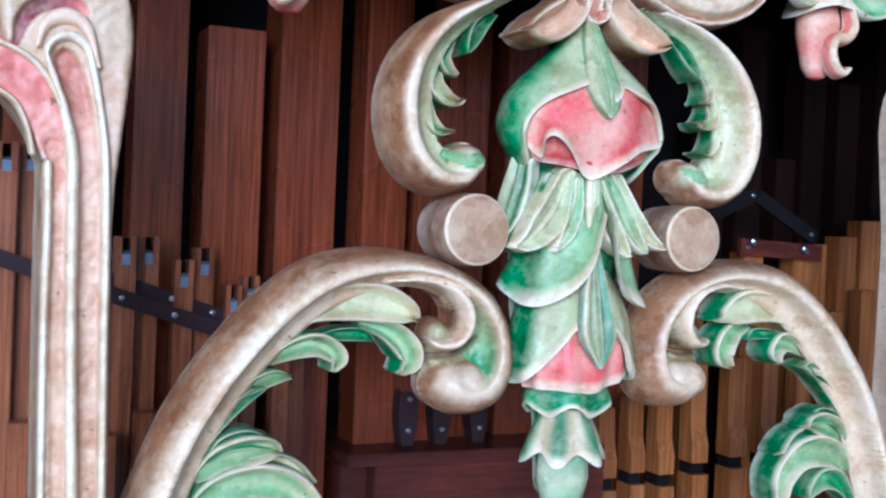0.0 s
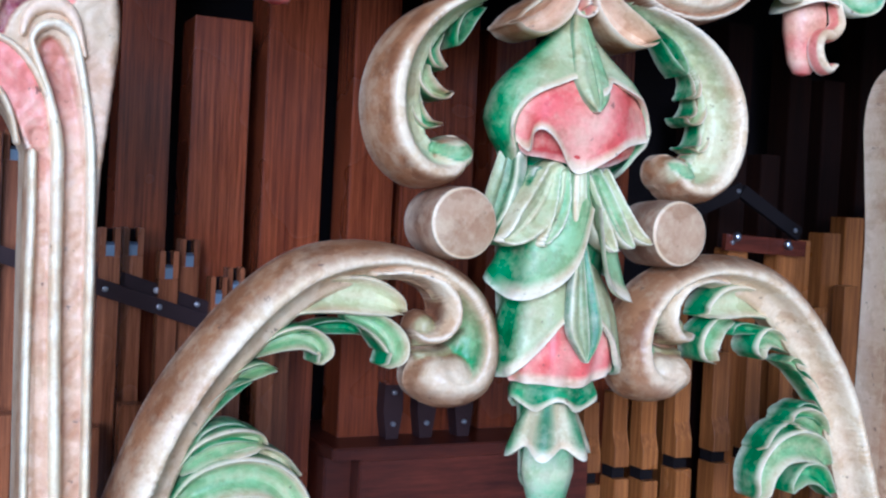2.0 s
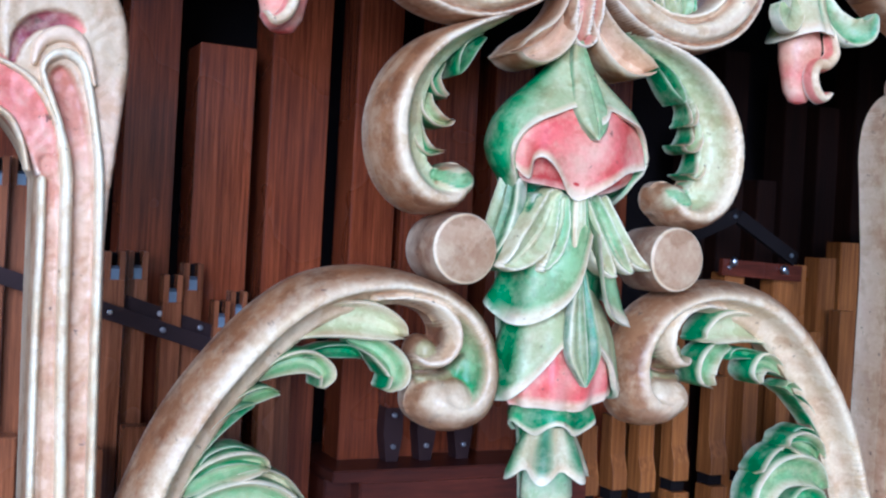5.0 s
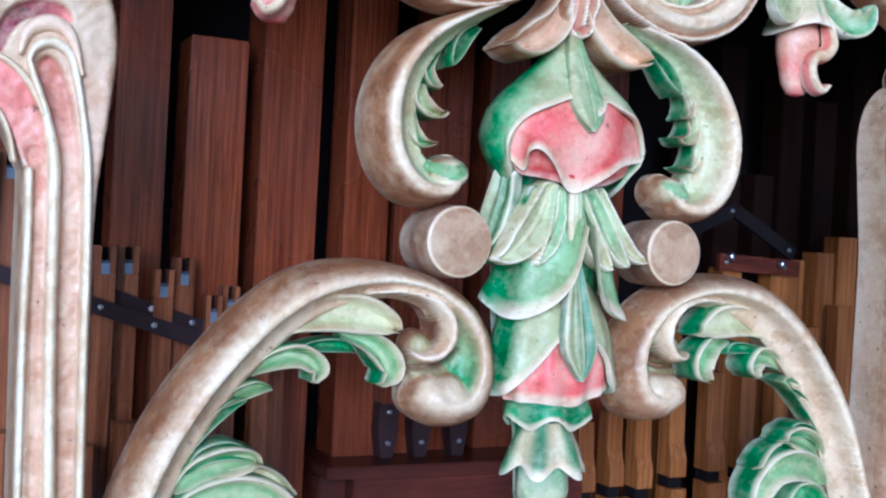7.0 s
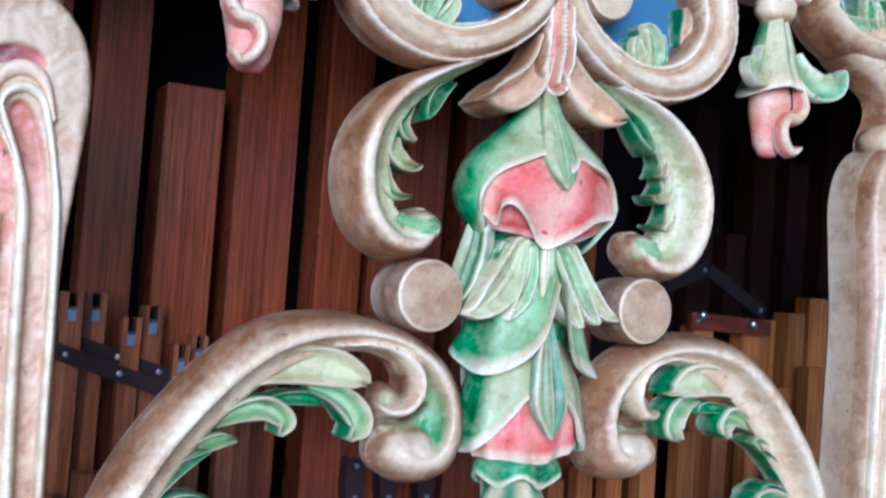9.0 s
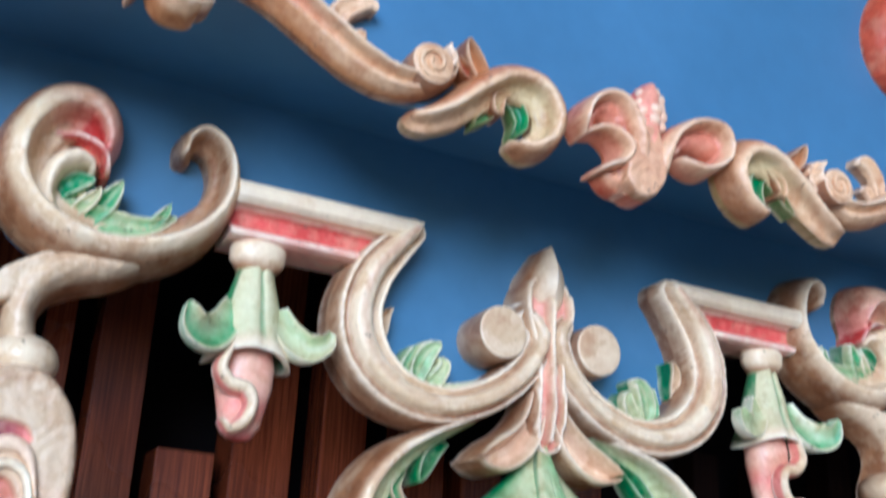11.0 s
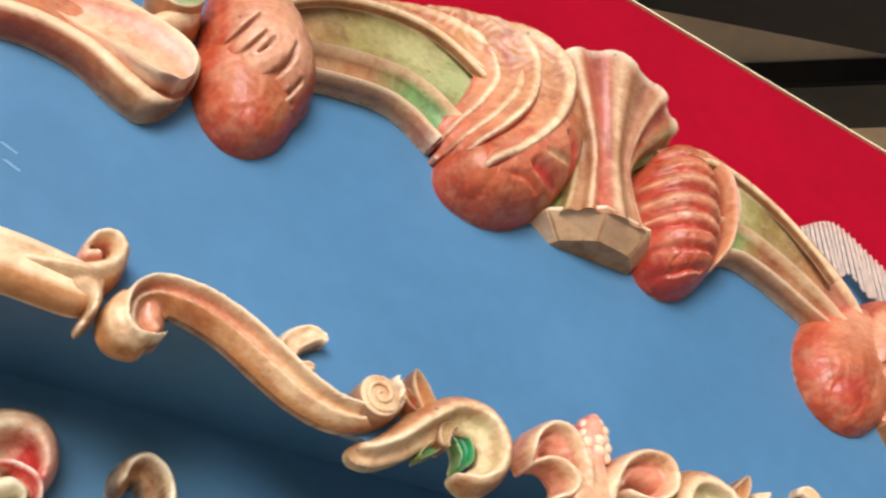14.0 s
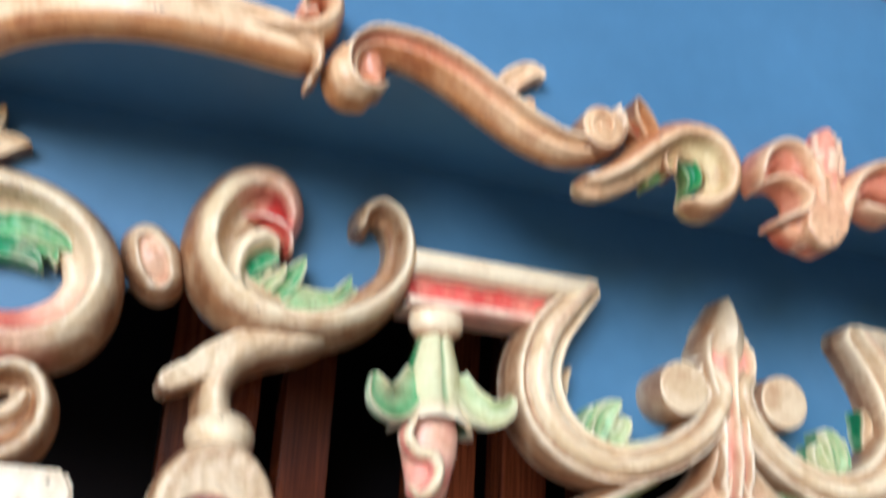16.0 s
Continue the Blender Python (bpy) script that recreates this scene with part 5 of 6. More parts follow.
def cap_rail(mx):
    t = thing("carved_cap_rail", "short cream moulded rail with pink sunk face", "moulding", (mx * .4, 0, 2.2), "pair of cap rails")
    k = -mx
    sections = (("nosing", CREAM, [(.02, 2.264), (-.072, 2.264), (-.083, 2.258), (-.087, 2.248), (-.085, 2.236), (-.076, 2.229), (.02, 2.229)]),
                ("sunk_face", PINK, [(.02, 2.2288), (-.058, 2.2288), (-.048, 2.222), (-.044, 2.205), (-.050, 2.196), (.02, 2.196)]),
                ("lower_bead", ROSE, [(.02, 2.1958), (-.056, 2.1958), (-.066, 2.191), (-.064, 2.184), (-.052, 2.180), (.02, 2.180)]))
    for name, c, sec in sections:
        bm = fresh()
        rings = [[vert(bm, (k * (x + f * (.062 * (z - 2.182) / .08)), y, z), c) for y, z in sec] for x, f in ((-.540, 0), (-.525, 0), (-.42, .5), (-.30, 1))]
        for p, q in zip(rings, rings[1:]):
            for i in range(len(sec)):
                j = (i + 1) % len(sec)
                bm.faces.new((p[i], p[j], q[j], q[i]))
        bm.faces.new(rings[0])
        bm.faces.new(rings[-1][::-1])
        part(name, bm, M_CARVE, t, smooth=False)


def cartouche_scroll(mx):
    t = thing("carved_cartouche_scroll", "tan carved C-scroll with disc end and green leaf", "carving", (mx * .2, 0, 1.93), "pair of cartouche scrolls")
    k = -mx
    main = [(-0.034, 2.145, 0.0197, 0.9), (-0.018, 2.117, 0.0257), (-0.028, 2.081, 0.0269), (-0.056, 2.043, 0.0274), (-0.105, 2.007, 0.0291), (-0.17, 1.983, 0.0306), (-0.231, 1.985, 0.0345), (-0.284, 2.009, 0.0389), (-0.32, 2.053, 0.0414), (-0.331, 2.108, 0.0401), (-0.314, 2.168, 0.037), (-0.278, 2.218, 0.0302), (-0.253, 2.245, 0.0245)]
    relief("scroll", [(main, STEPPED, .095, ((0, TAN, LIGHT, LIGHT, LIGHT), (.4, TAN, CREAM, LIGHT, LIGHT), (1, WASH, CREAM, LIGHT, blend(ROSE, LIGHT, .7))))], M_CARVE, t, base=.005, mx=k, wall=blend(BROWN, TAN, .6), res=.003)
    bm = fresh()
    rod(bm, (k * -.091, .01, 2.108), (k * -.091, -.080, 2.11), .043, 32, blend(BROWN, TAN, .7), blend(TAN, CREAM, .75), .03)
    part("disc", bm, M_CARVE, t)
    pale = blend(PALE, CREAM, .4)
    frond("leaf", ((MINT, PALE, [(-0.242, 2.014, 0.0056, 0.6), (-0.234, 2.038, 0.0149, 0.7), (-0.225, 2.058, 0.015, 0.8), (-0.227, 2.07, 0.0032, 0.85)]), (blend(MINT, PALE, .6), pale, [(-0.22, 2.007, 0.0085, 0.7), (-0.217, 2.036, 0.0196, 0.85), (-0.207, 2.062, 0.0197, 0.95), (-0.192, 2.076, 0.0101, 1), (-0.182, 2.076, 0.0016, 1)]),
                         (PALE, pale, [(-0.207, 2.005, 0.0075, 0.7), (-0.186, 2.026, 0.0161, 0.8), (-0.174, 2.048, 0.0115, 0.9), (-0.182, 2.06, 0.0022, 0.9)]), (PALE, pale, [(-0.221, 2.01, 0.0071, 0.7), (-0.177, 2.008, 0.015, 0.75), (-0.132, 2.018, 0.0136, 0.75), (-0.092, 2.039, 0.0072, 0.7), (-0.072, 2.056, 0.0021, 0.7)]), ), t, k, .062, 0.0, label="green carved leaf with pale lobed edge")
    leaf("leaf", [(-0.28, 2.067, 0.0045, 0.6), (-0.281, 2.088, 0.0105, 0.75), (-0.279, 2.109, 0.0091, 0.85), (-0.27, 2.125, 0.0027, 0.9)], LIGHT, CREAM, t, k, .06, 0.0, label="small cream leaf")


def fleur():
    t = thing("carved_fleur", "tan and pink carved fleur with pointed finial", "carving", (0, 0, 1.9))
    prof = ((-1, .5, 0), (-.92, .78, 0), (-.84, .9, 1), (-.74, .86, 1), (-.62, .72, 2), (-.3, .70, 2), (-.12, .86, 1), (0, 1, 1), (.12, .96, 1), (.26, .78, 2), (.6, .72, 2), (.74, .84, 1), (.86, .88, 1), (.95, .7, 0), (1, .5, 0))
    rows = [(0, 2.185, .046, .9), (0, 2.17, .050, 1), (0, 2.145, .044, 1), (0, 2.11, .031, 1), (0, 2.06, .024, 1.05), (0, 2.0, .028, 1.1), (0, 1.95, .024, 1)]
    relief("stem", [(rows, prof, .100, ((0, TAN, LIGHT, blend(ROSE, TAN, .3), LIGHT), (.5, TAN, CREAM, blend(ROSE, LIGHT, .4), LIGHT), (1, TAN, LIGHT, blend(ROSE, TAN, .3), LIGHT)))], M_CARVE, t, base=.01, wall=TAN, res=.0025)
    bm = fresh()
    sweep(bm, [(.002, 2.165, .046, .8), (.002, 2.195, .047, 1), (.002, 2.225, .040, 1.05), (.002, 2.255, .020, .95), (.002, 2.276, .005, .8)], ((-1, 0, 0), (-1, .40, 0), (-.85, .62, 0), (-.5, .86, 1), (0, 1, 1), (.5, .86, 1), (.85, .62, 0), (1, .40, 0), (1, 0, 0)), .090, .005, paint(TAN, LIGHT), ends=(.3, .5))
    part("finial", bm, M_CARVE, t)
    for mx in (-1, 1):
        leaf("flare", [(-.014, 2.03, .010, .8), (-.026, 1.98, .020, .95), (-.050, 1.942, .027, 1.05), (-.084, 1.918, .028, 1.1), (-.112, 1.909, .018, 1.15), (-.128, 1.907, .004, 1.15)], blend(LIGHT, ROSE, .15), CREAM, t, -mx, .100, .005, TAN)


def bell_pendant(mx):
    t = thing("carved_bell_pendant", "green carved bellflower with curled pink bud", "carving", (mx * .487, 0, 1.89), "pair of bellflower pendants")
    k = -mx
    x = -.487
    bm = fresh()
    turned(bm, (k * x, -.03), [(2.195, .02, TAN), (2.19, .036, CREAM), (2.175, .043, CREAM), (2.157, .042, CREAM), (2.143, .032, TAN), (2.13, .026, MINT)])
    part("bead", bm, M_CARVE, t)
    bm = fresh()
    shell(bm, (k * x, -.03), .052, .048, (-150, 150), 2.145, tuple((d, 2.006 + .010 * math.cos(radians(d) * 2)) for d in range(-150, 151, 15)), ((1.9, 1.1), (2.01, 1.0), (2.05, .90), (2.09, .78), (2.12, .62), (2.145, .5)), lambda d, u: blend(blend(PALE, CREAM, .5), GREEN, .9 * (abs(d) > 62) + .5 * (abs(d - 8) < 6)),
          lambda d, u: .010 * max(0, u - .6) / .4 - .005 * math.exp(-((d - 8) / 8) ** 2), na=60, nj=10, rim=.002)
    part("bell", bm, M_CARVE, t)
    for rows in ([(x - .034, 2.085, .014, -.05), (x - .046, 2.050, .024, -.062), (x - .068, 2.026, .027, -.080), (x - .093, 2.030, .022, -.095), (x - .104, 2.052, .010, -.102), (x - .105, 2.060, .003, -.103)],
                 [(x + .034, 2.085, .014, -.05), (x + .048, 2.050, .022, -.062), (x + .072, 2.028, .022, -.076), (x + .096, 2.036, .016, -.086), (x + .105, 2.054, .006, -.090)]):
        bm = fresh()
        petal(bm, rows, MINT if rows[0][0] < x else PALE, blend(PALE, CREAM, .5), .5, 0, .02, mx=k)
        part("lip", bm, M_CARVE, t)
    bm = fresh()
    turned(bm, (k * x, -.03), [(2.03, .036, PINK), (2.0, .043, blend(ROSE, CREAM, .4)), (1.97, .042, blend(ROSE, CREAM, .5)), (1.94, .035, ROSE), (1.915, .03, blend(ROSE, CREAM, .4)), (1.897, .018, PINK), (1.893, .006, RED)])
    part("bud", bm, M_CARVE, t, "pink painted bud")
    bm = fresh()
    sweep(bm, [(x - .034, 2.015, .006), (x - .044, 1.985, .012), (x - .030, 1.965, .014), (x - .006, 1.96, .014), (x + .004, 1.94, .012), (x - .004, 1.915, .012), (x - .022, 1.902, .010), (x - .034, 1.91, .006)], ROUND, .028, -.055, ((0, ROSE, CREAM, ROSE, ROSE),), mx=k)
    part("petal_curl", bm, M_CARVE, t)


for side in (-1, 1):
    small_c_scroll(side)
    knob(side)
    arch_scroll(side)
    post(side)
    side_scroll(side)
    outer_scroll(side)
    cap_rail(side)
    cartouche_scroll(side)
    bell_pendant(side)
fleur()

# ================================================================ middle band of carving on the upper board
BY = -.298


RUN = ((-1, .45, 0), (-.92, .75, 1), (-.78, .97, 1), (-.64, 1, 1), (-.52, .92, 1), (-.40, .66, 2), (-.15, .56, 2), (.04, .60, 2), (.14, .70, 3), (.36, .64, 3), (.66, .48, 3), (.88, .36, 0), (1, .24, 0))


def band_arm(mx):
    k = -mx
    honey, rosy = blend(OCHRE, CREAM, .6), blend(blend(ROSE, OCHRE, .5), CREAM, .15)
    t = thing("carved_band_arc", "long tan carved arc moulding with rolled end", "carving", (mx * .95, BY, 2.4), "carved band")
    bm = fresh()
    sweep(bm, [(-1.36, 2.415, .043), (-1.28, 2.415, .043), (-1.20, 2.415, .043), (-1.12, 2.415, .043), (-1.04, 2.416, .043), (-.96, 2.418, .043), (-.87, 2.418, .042), (-.79, 2.41, .038), (-.765, 2.408, .03)], LOG, .05, BY, ((0, OCHRE, CREAM, CREAM, OCHRE), (1, TAN, CREAM, CREAM, OCHRE)), mx=k, ends=(0, .4), slim=.81)
    wrapped(part("arc", bm, M_BAND, t))
    relief("volute", [([(-0.852, 2.42, 0.0075, 0.7), (-0.819, 2.42, 0.012, 0.85), (-0.785, 2.422, 0.0171, 0.95), (-0.757, 2.437, 0.0172), (-0.746, 2.465, 0.0148), (-0.76, 2.481, 0.0135), (-0.78, 2.475, 0.0092), (-0.789, 2.459, 0.0053, 0.9)], DOME, .066, ((0, OCHRE, honey, CREAM, CREAM), (.5, OCHRE, CREAM, CREAM, CREAM), (1, ROSE, CREAM, CREAM, CREAM))),
                      ([(-0.784, 2.451, 0.0116), (-0.774, 2.455, 0.0132)], DOME, .050, paint(blend(ROSE, CREAM, .4))),
                      ([(-0.763, 2.372, 0.0074), (-0.767, 2.363, 0.0059), (-0.769, 2.356, 0.0025)], DOME, .030, paint(TAN, honey)), ([(-0.78, 2.412, 0.0239), (-0.766, 2.404, 0.0174), (-0.761, 2.391, 0.0097), (-0.761, 2.379, 0.0075), (-0.763, 2.372, 0.0041)], DOME, .052, ((0, OCHRE, honey, CREAM, CREAM), (1, TAN, honey, CREAM, CREAM)))], M_BAND, t, base=BY, mx=k, wall=TAN, res=.0026)
    t = thing("carved_band_s_scroll", "tan carved S-scroll with pink hollow", "carving", (mx * .55, BY, 2.33), "carved band")
    main = [(-0.672, 2.375, 0.0046, 0.9), (-0.683, 2.37, 0.01, 1), (-0.703, 2.368, 0.0139, 1.06), (-0.715, 2.384, 0.0132, 1.08), (-0.714, 2.413, 0.0135, 1.06), (-0.697, 2.432, 0.0174, 1), (-0.671, 2.438, 0.0202), (-0.625, 2.433, 0.0228), (-0.577, 2.416, 0.0235), (-0.526, 2.388, 0.0238), (-0.475, 2.359, 0.0215), (-0.424, 2.343, 0.0182), (-0.378, 2.347, 0.014), (-0.343, 2.365, 0.0111), (-0.327, 2.391, 0.0116), (-0.338, 2.409, 0.0103)]
    relief("scroll", [(main, RUN, .058, ((0, TAN, CREAM, rosy, CREAM), (.12, OCHRE, CREAM, CREAM, CREAM), (.22, OCHRE, CREAM, blend(rosy, CREAM, .3), CREAM), (.32, OCHRE, CREAM, rosy, blend(RUST, OCHRE, .7)), (.5, OCHRE, CREAM, rosy, OCHRE), (.65, OCHRE, CREAM, honey, honey), (1, TAN, CREAM, CREAM, CREAM))),
                      ([(-0.702, 2.361, 0.0183, 0.9), (-0.72, 2.366, 0.0226), (-0.73, 2.386, 0.0199), (-0.726, 2.411, 0.015, 0.9)], DOME, .050, paint(OCHRE, blend(honey, CREAM, .4))), ([(-0.691, 2.418, 0.0157), (-0.686, 2.403, 0.0221), (-0.68, 2.39, 0.0143)], DOME, .030, paint(rosy))], M_BAND, t, base=BY, mx=k, wall=blend(TAN, BROWN, .3), res=.0028)
    at = [(-0.37, 2.373, 0)][0]
    part("roll", rod(fresh(), (k * at[0], BY + .01, at[1] - .003), (k * at[0], BY - .056, at[1]), .031, 28, TAN, blend(honey, CREAM, .6), .04), M_BAND, t, "small rolled volute")
    bm = fresh()
    sweep(bm, [(at[0] + .0245 * (1 - i / 24) * math.cos(-.9 - i * .48), at[1] + .0245 * (1 - i / 24) * math.sin(-.9 - i * .48), .0045) for i in range(20)], ROUND, .008, BY - .053, paint(honey, CREAM), n=3, mx=k)
    part("spiral", bm, M_BAND, t)
    frond("leaf", tuple((blend(honey, CREAM, .4), CREAM, rows) for rows in ([(-0.505, 2.386, 0.0085, 0.6), (-0.501, 2.412, 0.0152, 0.75), (-0.491, 2.433, 0.018, 0.85), (-0.472, 2.447, 0.0159, 0.95), (-0.456, 2.449, 0.0089, 1), (-0.448, 2.444, 0.0029, 1)], [(-0.493, 2.376, 0.0064, 0.6), (-0.479, 2.391, 0.0093, 0.75), (-0.467, 2.401, 0.0071, 0.85), (-0.459, 2.398, 0.0027, 0.85)])), t, k, .040, BY, M_BAND, blend(honey, TAN, .4))
    t = thing("carved_band_c_scroll", "tan carved C-scroll with green hollow", "carving", (mx * .27, BY, 2.29), "carved band")
    main = [(-0.379, 2.297, 0.015, 0.8), (-0.361, 2.302, 0.019, 0.95), (-0.327, 2.324, 0.0227), (-0.289, 2.359, 0.0277), (-0.243, 2.391, 0.0296), (-0.195, 2.39, 0.0311), (-0.17, 2.356, 0.0284), (-0.179, 2.318, 0.022), (-0.206, 2.298, 0.0169, 0.95), (-0.224, 2.3, 0.0108, 0.8)]
    relief("scroll", [(main, RIDGE, .062, ((0, TAN, honey, honey, honey), (.2, TAN, CREAM, honey, blend(OCHRE, ROSE, .25)), (.45, OCHRE, CREAM, blend(OLIVE, CREAM, .6), blend(OCHRE, ROSE, .25)), (.7, TAN, CREAM, blend(OLIVE, CREAM, .6), honey), (1, TAN, CREAM, CREAM, honey)))], M_BAND, t, base=BY, mx=k, wall=blend(TAN, OLIVE, .4), res=.0028)
    for c0, c1, rows in ((OCHRE, honey, [(-0.281, 2.388, 0.0148, 0.7), (-0.298, 2.407, 0.0142, 0.85), (-0.308, 2.424, 0.0086, 0.9), (-0.312, 2.435, 0.0018, 0.9)]), (RUST, OCHRE, [(-0.299, 2.383, 0.0092, 0.7), (-0.316, 2.391, 0.0085, 0.8), (-0.324, 2.403, 0.0032, 0.8)]),
                         (blend(PALE, CREAM, .4), CREAM, [(-0.239, 2.376, 0.0043, 0.7), (-0.257, 2.361, 0.0101, 0.8), (-0.26, 2.342, 0.0085, 0.85), (-0.254, 2.335, 0.0025, 0.85)]), (MINT, OLIVE, [(-0.249, 2.357, 0.006, 0.5), (-0.269, 2.336, 0.0092, 0.6), (-0.285, 2.32, 0.0057, 0.6), (-0.291, 2.311, 0.0018, 0.6)]), (GREEN, MINT, [(-0.238, 2.369, 0.0078, 0.5), (-0.221, 2.356, 0.0143, 0.55), (-0.217, 2.334, 0.0121, 0.6), (-0.228, 2.313, 0.0041, 0.6)])):
        leaf("leaf", rows, c0, c1, t, k, .060, BY, blend(GREEN, OLIVE, .5) if c0 in (MINT, GREEN) else TAN, M_BAND)


for side in (-1, 1):
    band_arm(side)
t = thing("carved_band_shell", "tan and pink carved centre shell with cone", "carving", (0, BY, 2.27), "carved band")
peach = blend(blend(OCHRE, ROSE, .35), CREAM, .3)
hollow = paint(blend(ROSE, TAN, .6), blend(blend(PINK, TAN, .4), CREAM, .25))
rim = ((0, blend(RUST, peach, .5), blend(peach, CREAM, .5), CREAM, CREAM), (.5, blend(ROSE, peach, .5), blend(peach, CREAM, .65), CREAM, CREAM), (1, blend(RUST, peach, .5), blend(peach, CREAM, .4), CREAM, CREAM))
for floor_rows, rims in (([(-0.107, 2.356, 0.0095), (-0.099, 2.381, 0.0159), (-0.077, 2.398, 0.023), (-0.052, 2.391, 0.0297), (-0.037, 2.369, 0.0296)], ([(-0.116, 2.343, 0.0043, 0.7), (-0.12, 2.365, 0.0091, 0.95), (-0.11, 2.392, 0.0092), (-0.083, 2.412, 0.011), (-0.055, 2.41, 0.0146), (-0.035, 2.386, 0.0169), (-0.024, 2.353, 0.0221), (-0.021, 2.327, 0.0266, 0.9)], [(-0.11, 2.35, 0.0045, 0.7), (-0.084, 2.36, 0.0091, 0.85), (-0.061, 2.353, 0.0131, 0.95), (-0.045, 2.334, 0.015), (-0.054, 2.313, 0.0097, 0.95), (-0.076, 2.301, 0.0076, 0.9), (-0.094, 2.29, 0.0036, 0.8)])),
                         ([(0.051, 2.36, 0.0108), (0.069, 2.38, 0.0177), (0.101, 2.39, 0.0246), (0.129, 2.387, 0.0226)], ([(0.016, 2.32, 0.022, 0.9), (0.026, 2.352, 0.0172), (0.049, 2.388, 0.012), (0.089, 2.412, 0.0125), (0.129, 2.412, 0.0157), (0.145, 2.387, 0.0146), (0.136, 2.36, 0.0103), (0.108, 2.34, 0.0085, 0.95), (0.08, 2.341, 0.0081, 0.85), (0.062, 2.35, 0.0043, 0.7)],))):
    relief("lobe", [(floor_rows, DOME, .040, hollow)] + [(rows, DOME, .064, rim) for rows in rims], M_BAND, t, base=BY, wall=blend(RUST, OCHRE, .5), res=.0026)
relief("body", [([(-0.005, 2.362, 0.0232, 0.85), (-0.011, 2.335, 0.0327, 0.95), (-0.016, 2.31, 0.0371), (-0.02, 2.295, 0.0335, 0.95)], FLAT, .058, ((0, RUST, peach, CREAM, CREAM), (.6, RUST, blend(peach, CREAM, .3), CREAM, CREAM), (1, TAN, blend(peach, CREAM, .5), CREAM, CREAM))),
                ([(-0.077, 2.296, 0.0104, 0.8), (-0.059, 2.287, 0.0168, 0.9), (-0.036, 2.284, 0.0177, 0.9)], DOME, .042, paint(RUST, peach)), ([(-0.084, 2.29, 0.0029), (-0.062, 2.303, 0.0035), (-0.041, 2.324, 0.0025)], DOME, .014, paint(BROWN), "cut")], M_BAND, t, base=BY, wall=RUST, res=.0028)
bm = fresh()
sweep(bm, [(0, 2.35, .024, 1), (.004, 2.40, .030, 1), (.008, 2.44, .026, .9), (.010, 2.455, .014, .8)], ROUND, .05, BY, ((0, blend(RED, ROSE, .5), blend(ROSE, CREAM, .2), blend(ROSE, CREAM, .2), ROSE),))
part("cone", bm, M_BAND, t, "pink scored cone")
for r in range(4):
    for c in (-1, 0, 1):
        bm = fresh()
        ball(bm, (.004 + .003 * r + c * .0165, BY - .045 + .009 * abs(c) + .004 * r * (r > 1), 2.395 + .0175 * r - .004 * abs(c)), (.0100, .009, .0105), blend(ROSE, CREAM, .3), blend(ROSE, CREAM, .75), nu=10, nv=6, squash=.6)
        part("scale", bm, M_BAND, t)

# ================================================================ top carving
TY = -.298


